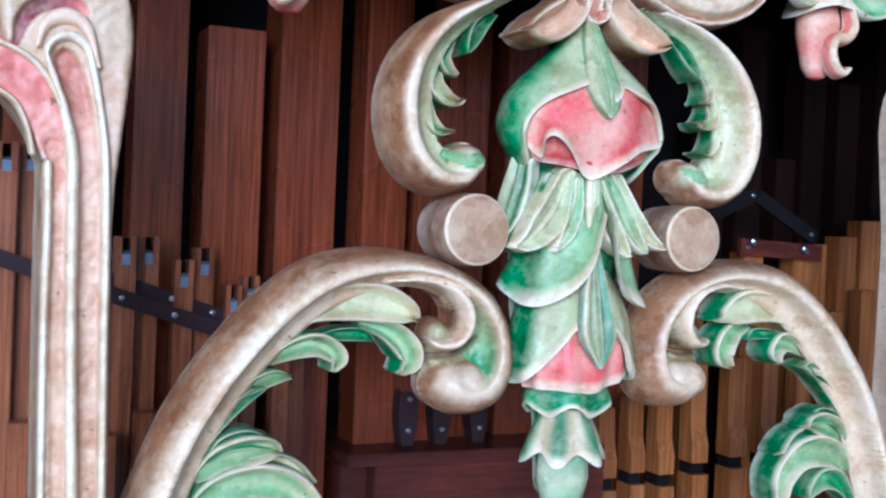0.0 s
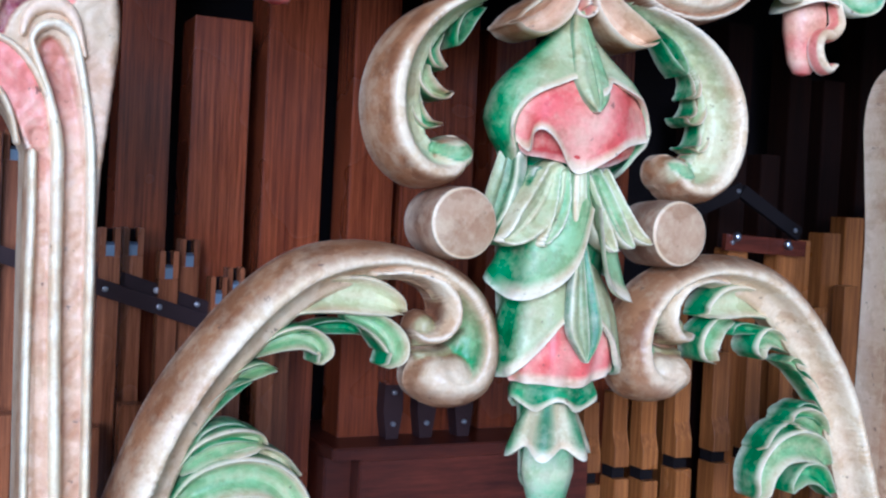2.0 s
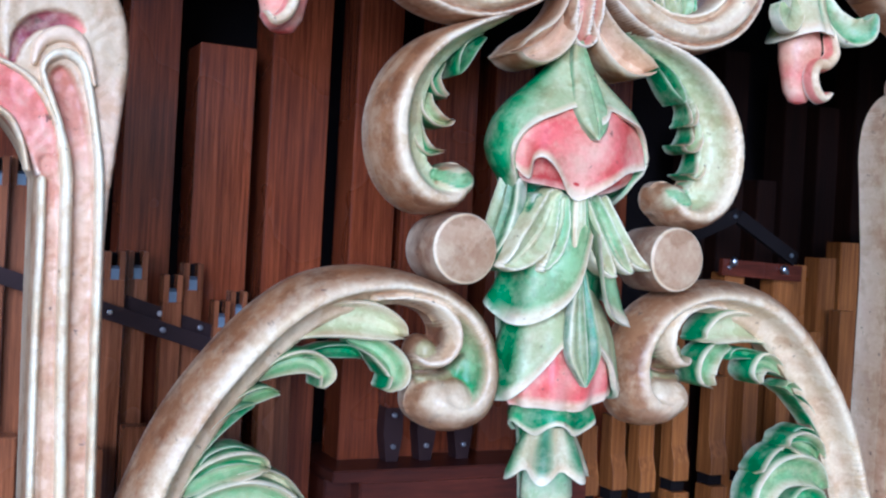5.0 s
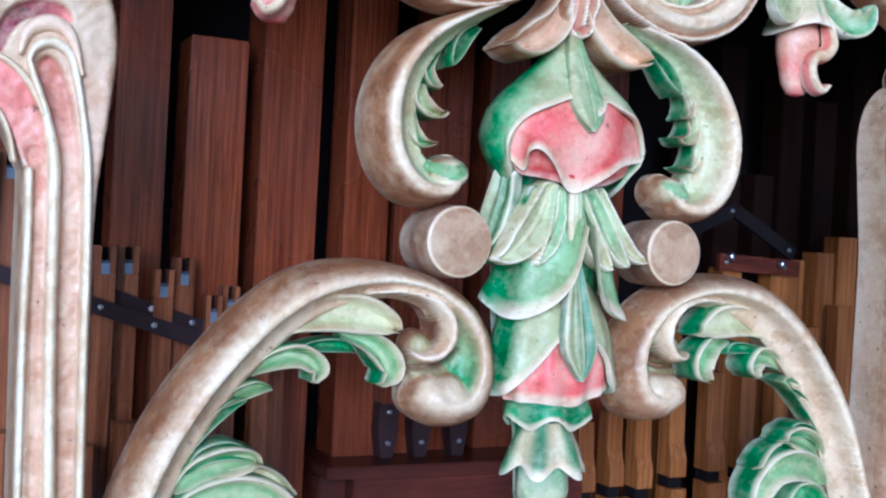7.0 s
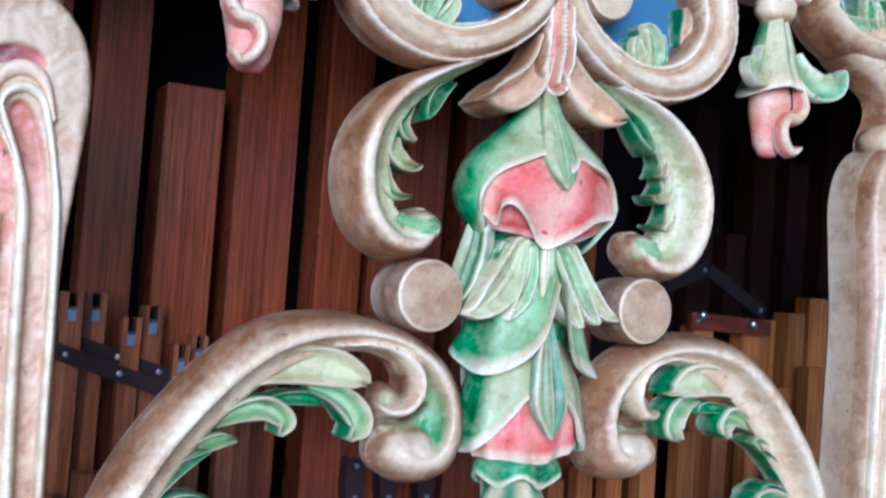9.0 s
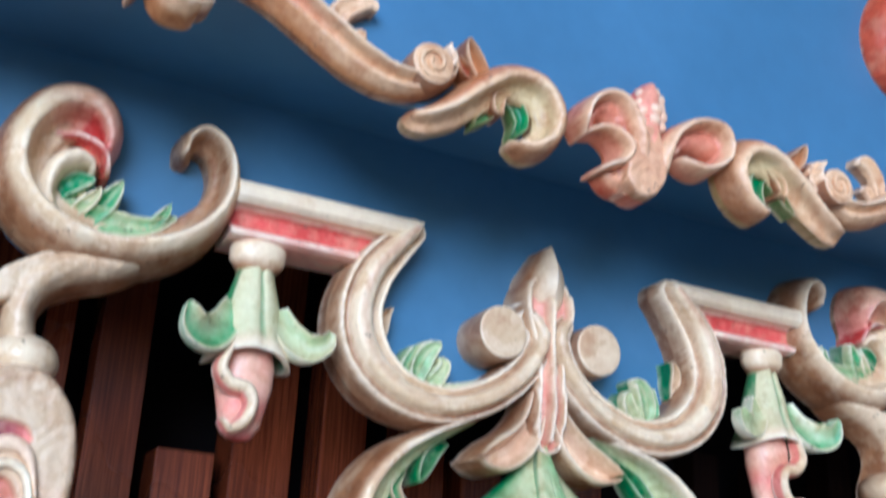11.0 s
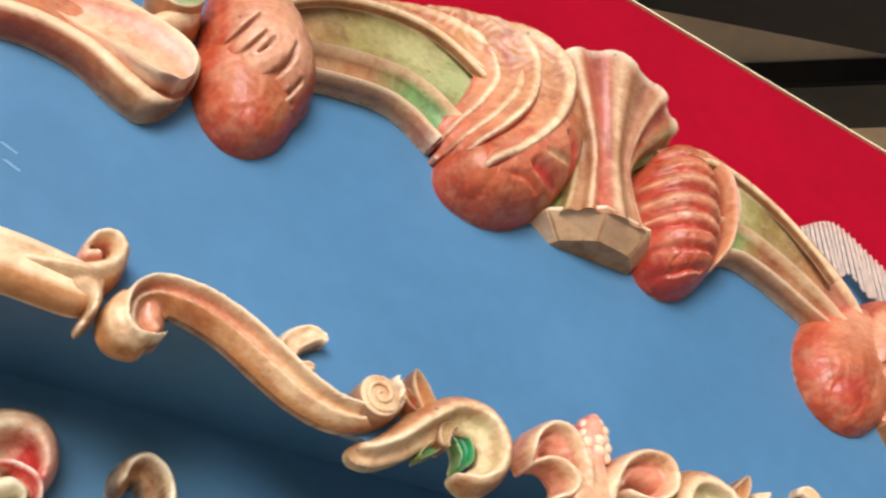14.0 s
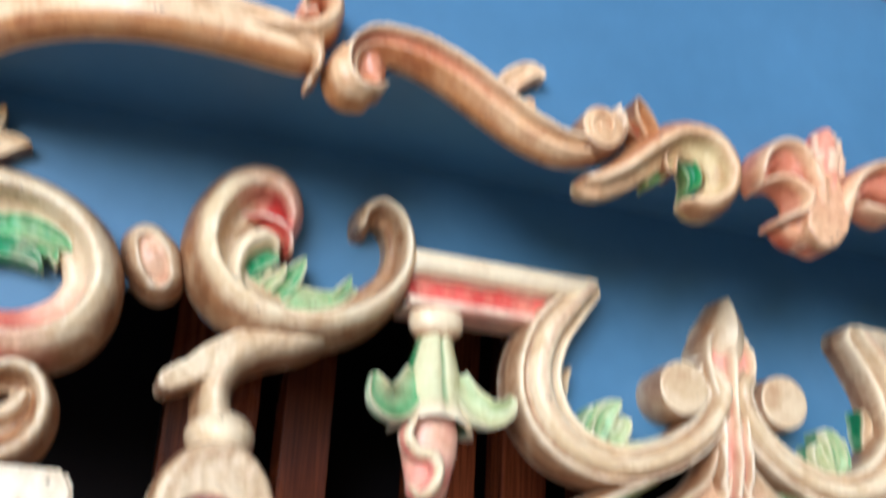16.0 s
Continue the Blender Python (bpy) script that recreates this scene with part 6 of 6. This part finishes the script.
def top_arm(mx):
    k = -mx
    t = thing("carved_top_arc", "wide tan carved arc with pink hollow", "carving", (mx * .95, TY, 2.7), "carved top")
    bm = fresh()
    sweep(bm, [(-1.36, 2.826, .074), (-1.27, 2.826, .074), (-1.18, 2.828, .074), (-1.10, 2.830, .074), (-1.02, 2.832, .074), (-.92, 2.834, .073), (-.84, 2.820, .075), (-.78, 2.795, .083), (-.742, 2.778, .082, .95)],
          GROOVE, .06, TY, ((0, RUST, OCHRE, blend(ROSE, RUST, .4), RUST), (.6, blend(RUST, BROWN, .3), blend(CREAM, OCHRE, .3), blend(RUST, OCHRE, .5), blend(RUST, BROWN, .3)), (1, blend(OCHRE, BROWN, .4), CREAM, blend(ROSE, OCHRE, .4), blend(OCHRE, BROWN, .4))), mx=k, ends=(0, .45))
    wrapped(part("arc", bm, M_BAND, t))
    bm = fresh()
    petal(bm, [(-.93, 2.832, .004, TY - .032), (-.88, 2.832, .032, TY - .038), (-.82, 2.820, .046, TY - .050), (-.772, 2.797, .050, TY - .060), (-.738, 2.778, .040, TY - .068), (-.722, 2.766, .014, TY - .068)], blend(ROSE, OCHRE, .4), CREAM, .45, 0, .04, mx=k)
    part("scoop", bm, M_BAND, t, "pale pink hollow with cream rim")
    bm = fresh()
    sweep(bm, [(-.80, 2.855, .020, .8), (-.765, 2.875, .030, 1), (-.742, 2.905, .034, 1.1), (-.742, 2.935, .033, 1.1)], ROUND, .062, TY, ((0, OCHRE, CREAM, TAN, TAN),), mx=k)
    part("neck", bm, M_BAND, t)
    bm = fresh()
    rod(bm, (k * -.758, TY + .005, 2.924), (k * -.762, TY - .078, 2.926), .040, 28, OCHRE, blend(PALE, MINT, .25), .05)
    part("roundel", bm, M_BAND, t, "round end with green face")
    t = thing("carved_top_fluted_arc", "tan fluted arc with green grooves", "carving", (mx * .45, TY, 2.9), "carved top")
    trough = ((-1, 0, 0), (-1.01, .5, 0), (-.99, .85, 0), (-.92, .9, 0), (-.82, .84, 0), (-.77, .95, 1), (-.73, 1, 1), (-.69, .93, 1), (-.62, .72, 2), (-.4, .55, 2), (-.1, .5, 2), (.15, .58, 2), (.33, .78, 2), (.38, .93, 1), (.42, 1, 1), (.46, .9, 1), (.52, .68, 3), (.65, .55, 3), (.8, .58, 3),
              (.87, .74, 1), (.92, .8, 1), (.98, .7, 0), (1.01, .4, 0), (1, 0, 0))
    bm = fresh()
    sweep(bm, [(-.650, 2.905, .055), (-.610, 2.948, .080), (-.560, 2.978, .095), (-.500, 3.000, .103), (-.430, 3.015, .108), (-.360, 3.018, .116), (-.290, 3.000, .126), (-.235, 2.965, .128)], trough, .065, TY, ((0, RUST, CREAM, RUST, RUST), (.25, OCHRE, CREAM, TAN, TAN), (.55, TAN, CREAM, blend(TAN, OLIVE, .6), TAN), (.75, OCHRE, CREAM, blend(OLIVE, CREAM, .3), blend(MINT, OLIVE, .5)), (1, RUST, CREAM, blend(blend(MINT, OLIVE, .5), CREAM, .2), blend(MINT, CREAM, .2))), mx=k, ends=(0, 0))
    part("arc", bm, M_BAND, t)
    bm = fresh()
    sweep(bm, [(-.600, 2.995, .006), (-.563, 3.030, .009), (-.505, 3.066, .010), (-.430, 3.090, .010), (-.350, 3.096, .010), (-.285, 3.078, .010), (-.225, 3.04, .008)], ROUND, .020, TY - .052, ((0, TAN, CREAM, CREAM, CREAM),), mx=k)
    part("rib", bm, M_BAND, t)


def boss(upper, lower, cuts, spot):
    """Two swelling lobes, the upper one scored with slanting cuts."""
    t = thing("carved_top_boss", "rust red carved boss with slanting cuts", "carving", (spot, TY, 2.69), "carved top")
    glow = blend(blend(OCHRE, ROSE, .5), CREAM, .28)
    marks = [(c, DOME, .018, paint(blend(RUST, BROWN, .7)), "cut") for c in cuts]
    shade = ((0, RUST, blend(RUST, OCHRE, .5), CREAM, CREAM), (.5, RUST, glow, CREAM, CREAM), (1, RUST, blend(glow, RUST, .4), CREAM, CREAM))
    under = ((0, RUST, blend(RUST, glow, .6), CREAM, CREAM), (.6, RUST, blend(RUST, OCHRE, .4), CREAM, CREAM), (1, RUST, blend(RUST, RED, .3), CREAM, CREAM))
    relief("lower_lobe", [(lower, DOME, .086, under)], M_BAND, t, base=TY, wall=RUST, label="darker rust red lower swelling")
    relief("upper_lobe", [(upper, DOME, .112, shade)] + marks, M_BAND, t, base=TY, wall=RUST)


def nested_roll():
    """Crescent folds laid over one another round the arc's end, closing in a ball."""
    t = thing("carved_top_roll", "rust and ochre carved roll of crescent folds", "carving", (-.19, TY, 2.73), "carved top")
    fold = ((-1, .78, 0), (-.8, .93, 0), (-.55, 1, 1), (-.3, .985, 1), (-.1, .93, 2), (.3, .86, 2), (.7, .80, 2), (1, .74, 3))
    shades = ((0, RUST, OCHRE, RUST, RUST), (.3, RUST, CREAM, OCHRE, RUST), (.7, RUST, CREAM, blend(OCHRE, ROSE, .3), RUST), (1, RED, TAN, RUST, RUST))
    relief("ball", [([(-0.062, 3.089, 0.0618, 0.75), (-0.069, 3.016, 0.0769, 0.9), (-0.094, 2.945, 0.083, 1), (-0.139, 2.883, 0.0858, 1), (-0.185, 2.844, 0.0814, 0.95), (-0.22, 2.83, 0.0635, 0.85)], DOME, .120, ((0, RUST, OCHRE, CREAM, CREAM), (.5, RUST, blend(blend(RUST, OCHRE, .4), ROSE, .2), CREAM, CREAM), (1, RUST, blend(RUST, OCHRE, .2), CREAM, CREAM))),
                    ([(-0.144, 2.844, 0.0168), (-0.115, 2.845, 0.022), (-0.086, 2.848, 0.0139)], DOME, .016, paint(RED), "cut"), ([(-0.077, 2.936, 0.0132), (-0.058, 2.919, 0.0184), (-0.049, 2.887, 0.0114)], DOME, .014, paint(RED), "cut"), ([(-0.188, 2.812, 0.0076), (-0.155, 2.817, 0.0109), (-0.13, 2.814, 0.0085)], DOME, .008, paint(RUST), "cut"),
                    ([(-0.125, 2.877, 0.0082), (-0.097, 2.883, 0.0112), (-0.073, 2.889, 0.0071)], DOME, .008, paint(blend(OCHRE, CREAM, .5)), "cut")], M_BAND, t, base=TY, wall=RED, label="rust red ball with gouged facets")
    for rows, d in (([(-0.41, 3.124, 0.0214, 0.6), (-0.342, 3.131, 0.032, 0.75), (-0.276, 3.121, 0.0395, 0.9), (-0.228, 3.098, 0.0391, 1), (-0.21, 3.049, 0.0274, 1), (-0.236, 2.979, 0.0195, 0.95), (-0.272, 2.921, 0.0161, 0.85), (-0.296, 2.874, 0.0067, 0.35)], .076), ([(-0.326, 3.152, 0.0196, 0.6), (-0.267, 3.149, 0.0335, 0.8), (-0.209, 3.131, 0.0406, 0.95), (-0.176, 3.087, 0.0369, 1), (-0.178, 3.025, 0.0271, 1), (-0.212, 2.955, 0.0214, 0.95), (-0.257, 2.893, 0.0173, 0.85), (-0.286, 2.855, 0.0057, 0.3)], .096),
                    ([(-0.262, 3.161, 0.0171, 0.6), (-0.211, 3.15, 0.0311, 0.85), (-0.164, 3.111, 0.0334, 1), (-0.151, 3.053, 0.0302, 1), (-0.165, 2.984, 0.0227, 1), (-0.206, 2.917, 0.0188, 0.95), (-0.251, 2.862, 0.0152, 0.85), (-0.274, 2.829, 0.0053, 0.35)], .112), ([(-0.22, 3.148, 0.0236, 0.6), (-0.159, 3.137, 0.0454, 0.85), (-0.109, 3.093, 0.0534, 1), (-0.1, 3.026, 0.0416, 1), (-0.127, 2.946, 0.0312, 1), (-0.182, 2.873, 0.0275, 0.95), (-0.235, 2.824, 0.0209, 0.85), (-0.251, 2.793, 0.0063, 0.35)], .128)):
        relief("fold", [(rows, fold, d, shades)], M_BAND, t, base=TY, wall=RUST, res=.003)


def barrel_roll():
    t = thing("carved_top_roll", "orange red carved ball with level grooves", "carving", (.2, TY, 2.72), "carved top")
    grooves = [(rows, DOME, .012, paint(blend(RED, RUST, .4)), "cut") for rows in ([(0.13, 2.972, 0.0109), (0.206, 2.989, 0.0135), (0.277, 2.987, 0.0107)], [(0.121, 2.925, 0.012), (0.201, 2.941, 0.0146), (0.276, 2.94, 0.0123)], [(0.117, 2.88, 0.0104), (0.196, 2.892, 0.0141), (0.273, 2.893, 0.0116)], [(0.114, 2.844, 0.0101), (0.185, 2.851, 0.0123), (0.261, 2.859, 0.0092)],
                                                                                   [(0.106, 2.806, 0.0085), (0.175, 2.81, 0.0115), (0.248, 2.827, 0.0089)], [(0.134, 3.02, 0.0098), (0.211, 3.038, 0.0122), (0.274, 3.039, 0.0092)], [(0.108, 2.771, 0.0087), (0.172, 2.774, 0.01), (0.229, 2.795, 0.0066)])]
    glow = blend(blend(RUST, OCHRE, .45), ROSE, .25)
    ridges = [(rows, DOME, .0, paint(blend(glow, CREAM, .45)), "cut") for rows in ([(0.133, 2.949, 0.0062), (0.203, 2.965, 0.0085), (0.268, 2.963, 0.0067)], [(0.127, 2.902, 0.0062), (0.198, 2.917, 0.0081), (0.267, 2.914, 0.0069)], [(0.123, 2.863, 0.0047), (0.19, 2.872, 0.006), (0.263, 2.875, 0.0049)])]
    relief("ball", [([(0.24, 3.056, 0.0565, 0.75), (0.229, 3.001, 0.0857, 0.95), (0.216, 2.933, 0.0973), (0.203, 2.863, 0.0904), (0.188, 2.817, 0.0628, 0.9), (0.181, 2.797, 0.0383, 0.75)], DOME, .125, ((0, RUST, blend(RUST, OCHRE, .4), CREAM, CREAM), (.5, RUST, glow, CREAM, CREAM), (1, RED, RUST, CREAM, CREAM)))] + grooves + ridges, M_BAND, t, base=TY, wall=RED, res=.0028, label="rust red ball with grooves")
    for rows, c, d in (([(0.308, 3.111, 0.0163, 0.7), (0.336, 3.054, 0.019), (0.337, 2.971, 0.0182), (0.308, 2.879, 0.013), (0.267, 2.817, 0.0082, 0.7)], blend(OCHRE, ROSE, .3), .085), ([(0.322, 3.109, 0.0145, 0.7), (0.356, 3.049, 0.0154), (0.354, 2.97, 0.0149), (0.322, 2.879, 0.0112, 0.8)], blend(OCHRE, CREAM, .4), .072)):
        bm = sweep(fresh(), rows, ROUND, d, TY, paint(RUST, c), n=8, slim=1.0)
        part("fold", bm, M_BAND, t)


before = set(bpy.data.objects)
for side in (-1, 1):
    top_arm(side)
for o in set(bpy.data.objects) - before:
    if o.type == "MESH":
        for v in o.data.vertices:
            v.co.z -= .25 * max(0, v.co.x - .30)
nested_roll()
barrel_roll()
boss([(-0.649, 3.027, 0.0502, 0.7), (-0.63, 2.968, 0.0773, 0.9), (-0.614, 2.909, 0.094), (-0.602, 2.865, 0.0866), (-0.595, 2.83, 0.0576, 0.85), (-0.593, 2.817, 0.0389, 0.7)], [(-0.625, 2.933, 0.0777, 0.9), (-0.62, 2.862, 0.0866), (-0.617, 2.809, 0.0799, 0.97), (-0.617, 2.773, 0.0576, 0.9), (-0.618, 2.754, 0.0341, 0.8)], ([(-0.687, 2.842, 0.0036), (-0.666, 2.874, 0.0053), (-0.644, 2.911, 0.0035)], [(-0.661, 2.836, 0.0034), (-0.645, 2.855, 0.0047), (-0.629, 2.881, 0.0025)], [(-0.634, 2.842, 0.0025), (-0.626, 2.853, 0.0042), (-0.618, 2.87, 0.0025)], [(-0.638, 2.791, 0.0047), (-0.606, 2.818, 0.0074), (-0.587, 2.849, 0.0067), (-0.582, 2.879, 0.0035)], [(-0.6, 2.787, 0.0036), (-0.575, 2.806, 0.0051), (-0.559, 2.834, 0.0032)], [(-0.583, 2.782, 0.0032), (-0.568, 2.794, 0.0036), (-0.559, 2.808, 0.0028)]), -.62)
boss([(0.794, 2.877, 0.0818, 0.7), (0.748, 2.816, 0.1031, 0.95), (0.716, 2.767, 0.0965), (0.696, 2.74, 0.0612, 0.9)], [(0.687, 2.816, 0.0987, 0.9), (0.648, 2.762, 0.1154), (0.616, 2.717, 0.1076, 0.95), (0.597, 2.684, 0.071, 0.8)], ([(0.619, 2.686, 0.0045), (0.638, 2.711, 0.0063), (0.673, 2.742, 0.004)], [(0.618, 2.654, 0.0055), (0.634, 2.683, 0.0071), (0.646, 2.706, 0.004)], [(0.676, 2.682, 0.0046), (0.703, 2.712, 0.0068), (0.726, 2.736, 0.0047)]), .7)
t = thing("carved_top_capital", "tan and green fluted carved capital with flared ends", "carving", (0, TY, 2.68), "carved top")
bm = fresh()
rows = []
CX = .030
for j in range(25):
    u = j / 24
    z = 2.812 + .270 * u
    flare = max(0, (u - .45) / .55) ** 1.8
    w = .060 + .122 * flare + .040 * (1 - u) ** 3
    d = .088 + .018 * u + .034 * flare + .012 * (1 - u) ** 4
    ring = []
    for i in range(85):
        a = math.pi * (i / 84 - .5)
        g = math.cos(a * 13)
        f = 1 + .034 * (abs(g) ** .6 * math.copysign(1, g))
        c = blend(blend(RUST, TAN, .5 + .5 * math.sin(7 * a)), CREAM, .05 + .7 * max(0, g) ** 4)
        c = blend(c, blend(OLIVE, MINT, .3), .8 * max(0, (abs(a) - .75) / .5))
        # grooves darken with the flare: shade of the recesses put into the colour
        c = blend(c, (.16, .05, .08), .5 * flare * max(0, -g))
        x = w * f * math.copysign(abs(math.sin(a)) ** .75, a)
        ring.append(vert(bm, (CX + x, TY + .02 - (d + .02) * f * max(0.0, math.cos(a)) ** .6, z + .085 * flare * max(0, 1 - abs(a) / 1.2) - .02 * flare * (abs(a) > 1.3)), c))
    rows.append(ring)
for a, b in zip(rows, rows[1:]):
    for i in range(84):
        bm.faces.new((a[i], a[i + 1], b[i + 1], b[i]))
cap = vert(bm, (CX, TY - .05, 3.07), RUST)
for i in range(84):
    bm.faces.new((rows[-1][i], rows[-1][i + 1], cap))
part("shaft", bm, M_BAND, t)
bm = fresh()
hexa = [(-.128, TY + .02), (-.112, TY - .046), (-.028, TY - .108), (.078, TY - .094), (.118, TY - .040), (.122, TY + .02)]
lowh = [(x * .70 + .006, TY + .02 + (y - TY - .02) * .60) for x, y in hexa]
lime = blend(OLIVE, CREAM, .35)
rings = [[vert(bm, (CX + x * a, TY + .02 + (y - TY - .02) * a, z), c) for x, y in hexa] for a, z, c in ((.86, 2.832, TAN), (.95, 2.826, TAN), (.98, 2.822, blend(TAN, CREAM, .5)), (.975, 2.817, blend(OCHRE, CREAM, .3)))] + [[vert(bm, (CX + x, y, 2.784), blend(blend(lime, OCHRE, .5), RUST, .25)) for x, y in lowh]]
for a, b in zip(rings, rings[1:]):
    for i in range(6):
        bm.faces.new((a[i], a[(i + 1) % 6], b[(i + 1) % 6], b[i]))
bm.faces.new(rings[0])
bm.faces.new(rings[-1][::-1])
bmesh.ops.bevel(bm, geom=[e for e in bm.edges if abs(e.verts[0].co.z - e.verts[1].co.z) > .02], offset=.004, segments=2, affect="EDGES")
part("foot", bm, M_BAND, t, smooth=False)

# ================================================================ red cloth and its fringe
t = thing("red_valance", "bright red cloth valance hanging above the carving", "valance", (0, -.28, 3.0))
bm = fresh()
nx, nz = 90, 10
grid = []
edge = cr([(-1.7, 2.9), (-1.2, 2.98), (-.9, 3.07), (-.72, 3.15), (-.6, 3.2), (-.47, 3.255), (-.435, 3.22), (-.41, 3.06), (0, 3.0), (.4, 2.98), (.55, 3.044), (.68, 3.113), (.78, 3.07), (.847, 3.032), (1.0, 2.96), (1.7, 2.75)], 8)
for j in range(nz + 1):
    row = []
    for i in range(nx + 1):
        x = -1.7 + 3.4 * i / nx
        zb = float(np.interp(x, edge[:, 0], edge[:, 1]))
        zt = 3.523 - .093 * x
        z = zb + (zt - zb) * j / nz
        row.append(vert(bm, (x, -.318 + .006 * math.sin(9 * x + 1.3) * (1 - j / nz), z)))
    grid.append(row)
for a, b in zip(grid, grid[1:]):
    for i in range(nx):
        bm.faces.new((a[i], a[i + 1], b[i + 1], b[i]))
part("cloth", bm, M_RED, t)
bm = fresh()
for i in range(620):
    x = -1.5 + 3.0 * i / 620
    zb = float(np.interp(x, edge[:, 0], edge[:, 1]))
    if -.445 < x < .5:
        continue
    ln = .128 + .010 * math.sin(i * 12.9898) 
    y = -.324 + .003 * math.sin(i * 2.1)
    r = .0021
    lean = .012 * math.sin(i * .37)
    top, bot = (x, y, zb + .004), (x + lean * .3, y - .002, zb - ln)
    a = [vert(bm, (top[0] + p, top[1] + q, top[2])) for p, q in ((-r, r), (0, -r), (r, r))]
    b = [vert(bm, (bot[0] + p, bot[1] + q, bot[2])) for p, q in ((-r, r), (0, -r), (r, r))]
    for m in range(3):
        bm.faces.new((a[m], a[(m + 1) % 3], b[(m + 1) % 3], b[m]))
    bm.faces.new(b)
ob = part("fringe", bm, M_FRINGE, t, "grey-gold corded fringe")
ob["kind"] = "stuff"
t = thing("valance_rail", "thin pale rail along the valance's top", "rail", (0, -.32, 3.52))
bm = fresh()
slab(bm, [(-1.7, 3.681), (1.7, 3.365), (1.7, 3.370), (-1.7, 3.686)], -.325, -.30)
part("batten", bm, M_OCHRE, t, smooth=False)

# beams of the hall's ceiling
for turn, y0, y1, z in ((-36, 1.54, 1.82, 4.85), (-18.5, .5, .885, 4.85)):
    t = thing("roof_beam", "black painted roof beam under ochre ceiling", "beam", (2.5, y0, z), "roof beams")
    bm = fresh()
    box(bm, -7, 9, y0, y1, z, 5.0, bevel=.01)
    bmesh.ops.transform(bm, matrix=pose(0, 0, 0, 0, 0, turn), verts=bm.verts)
    part("beam", bm, M_BEAM, t, smooth=False)
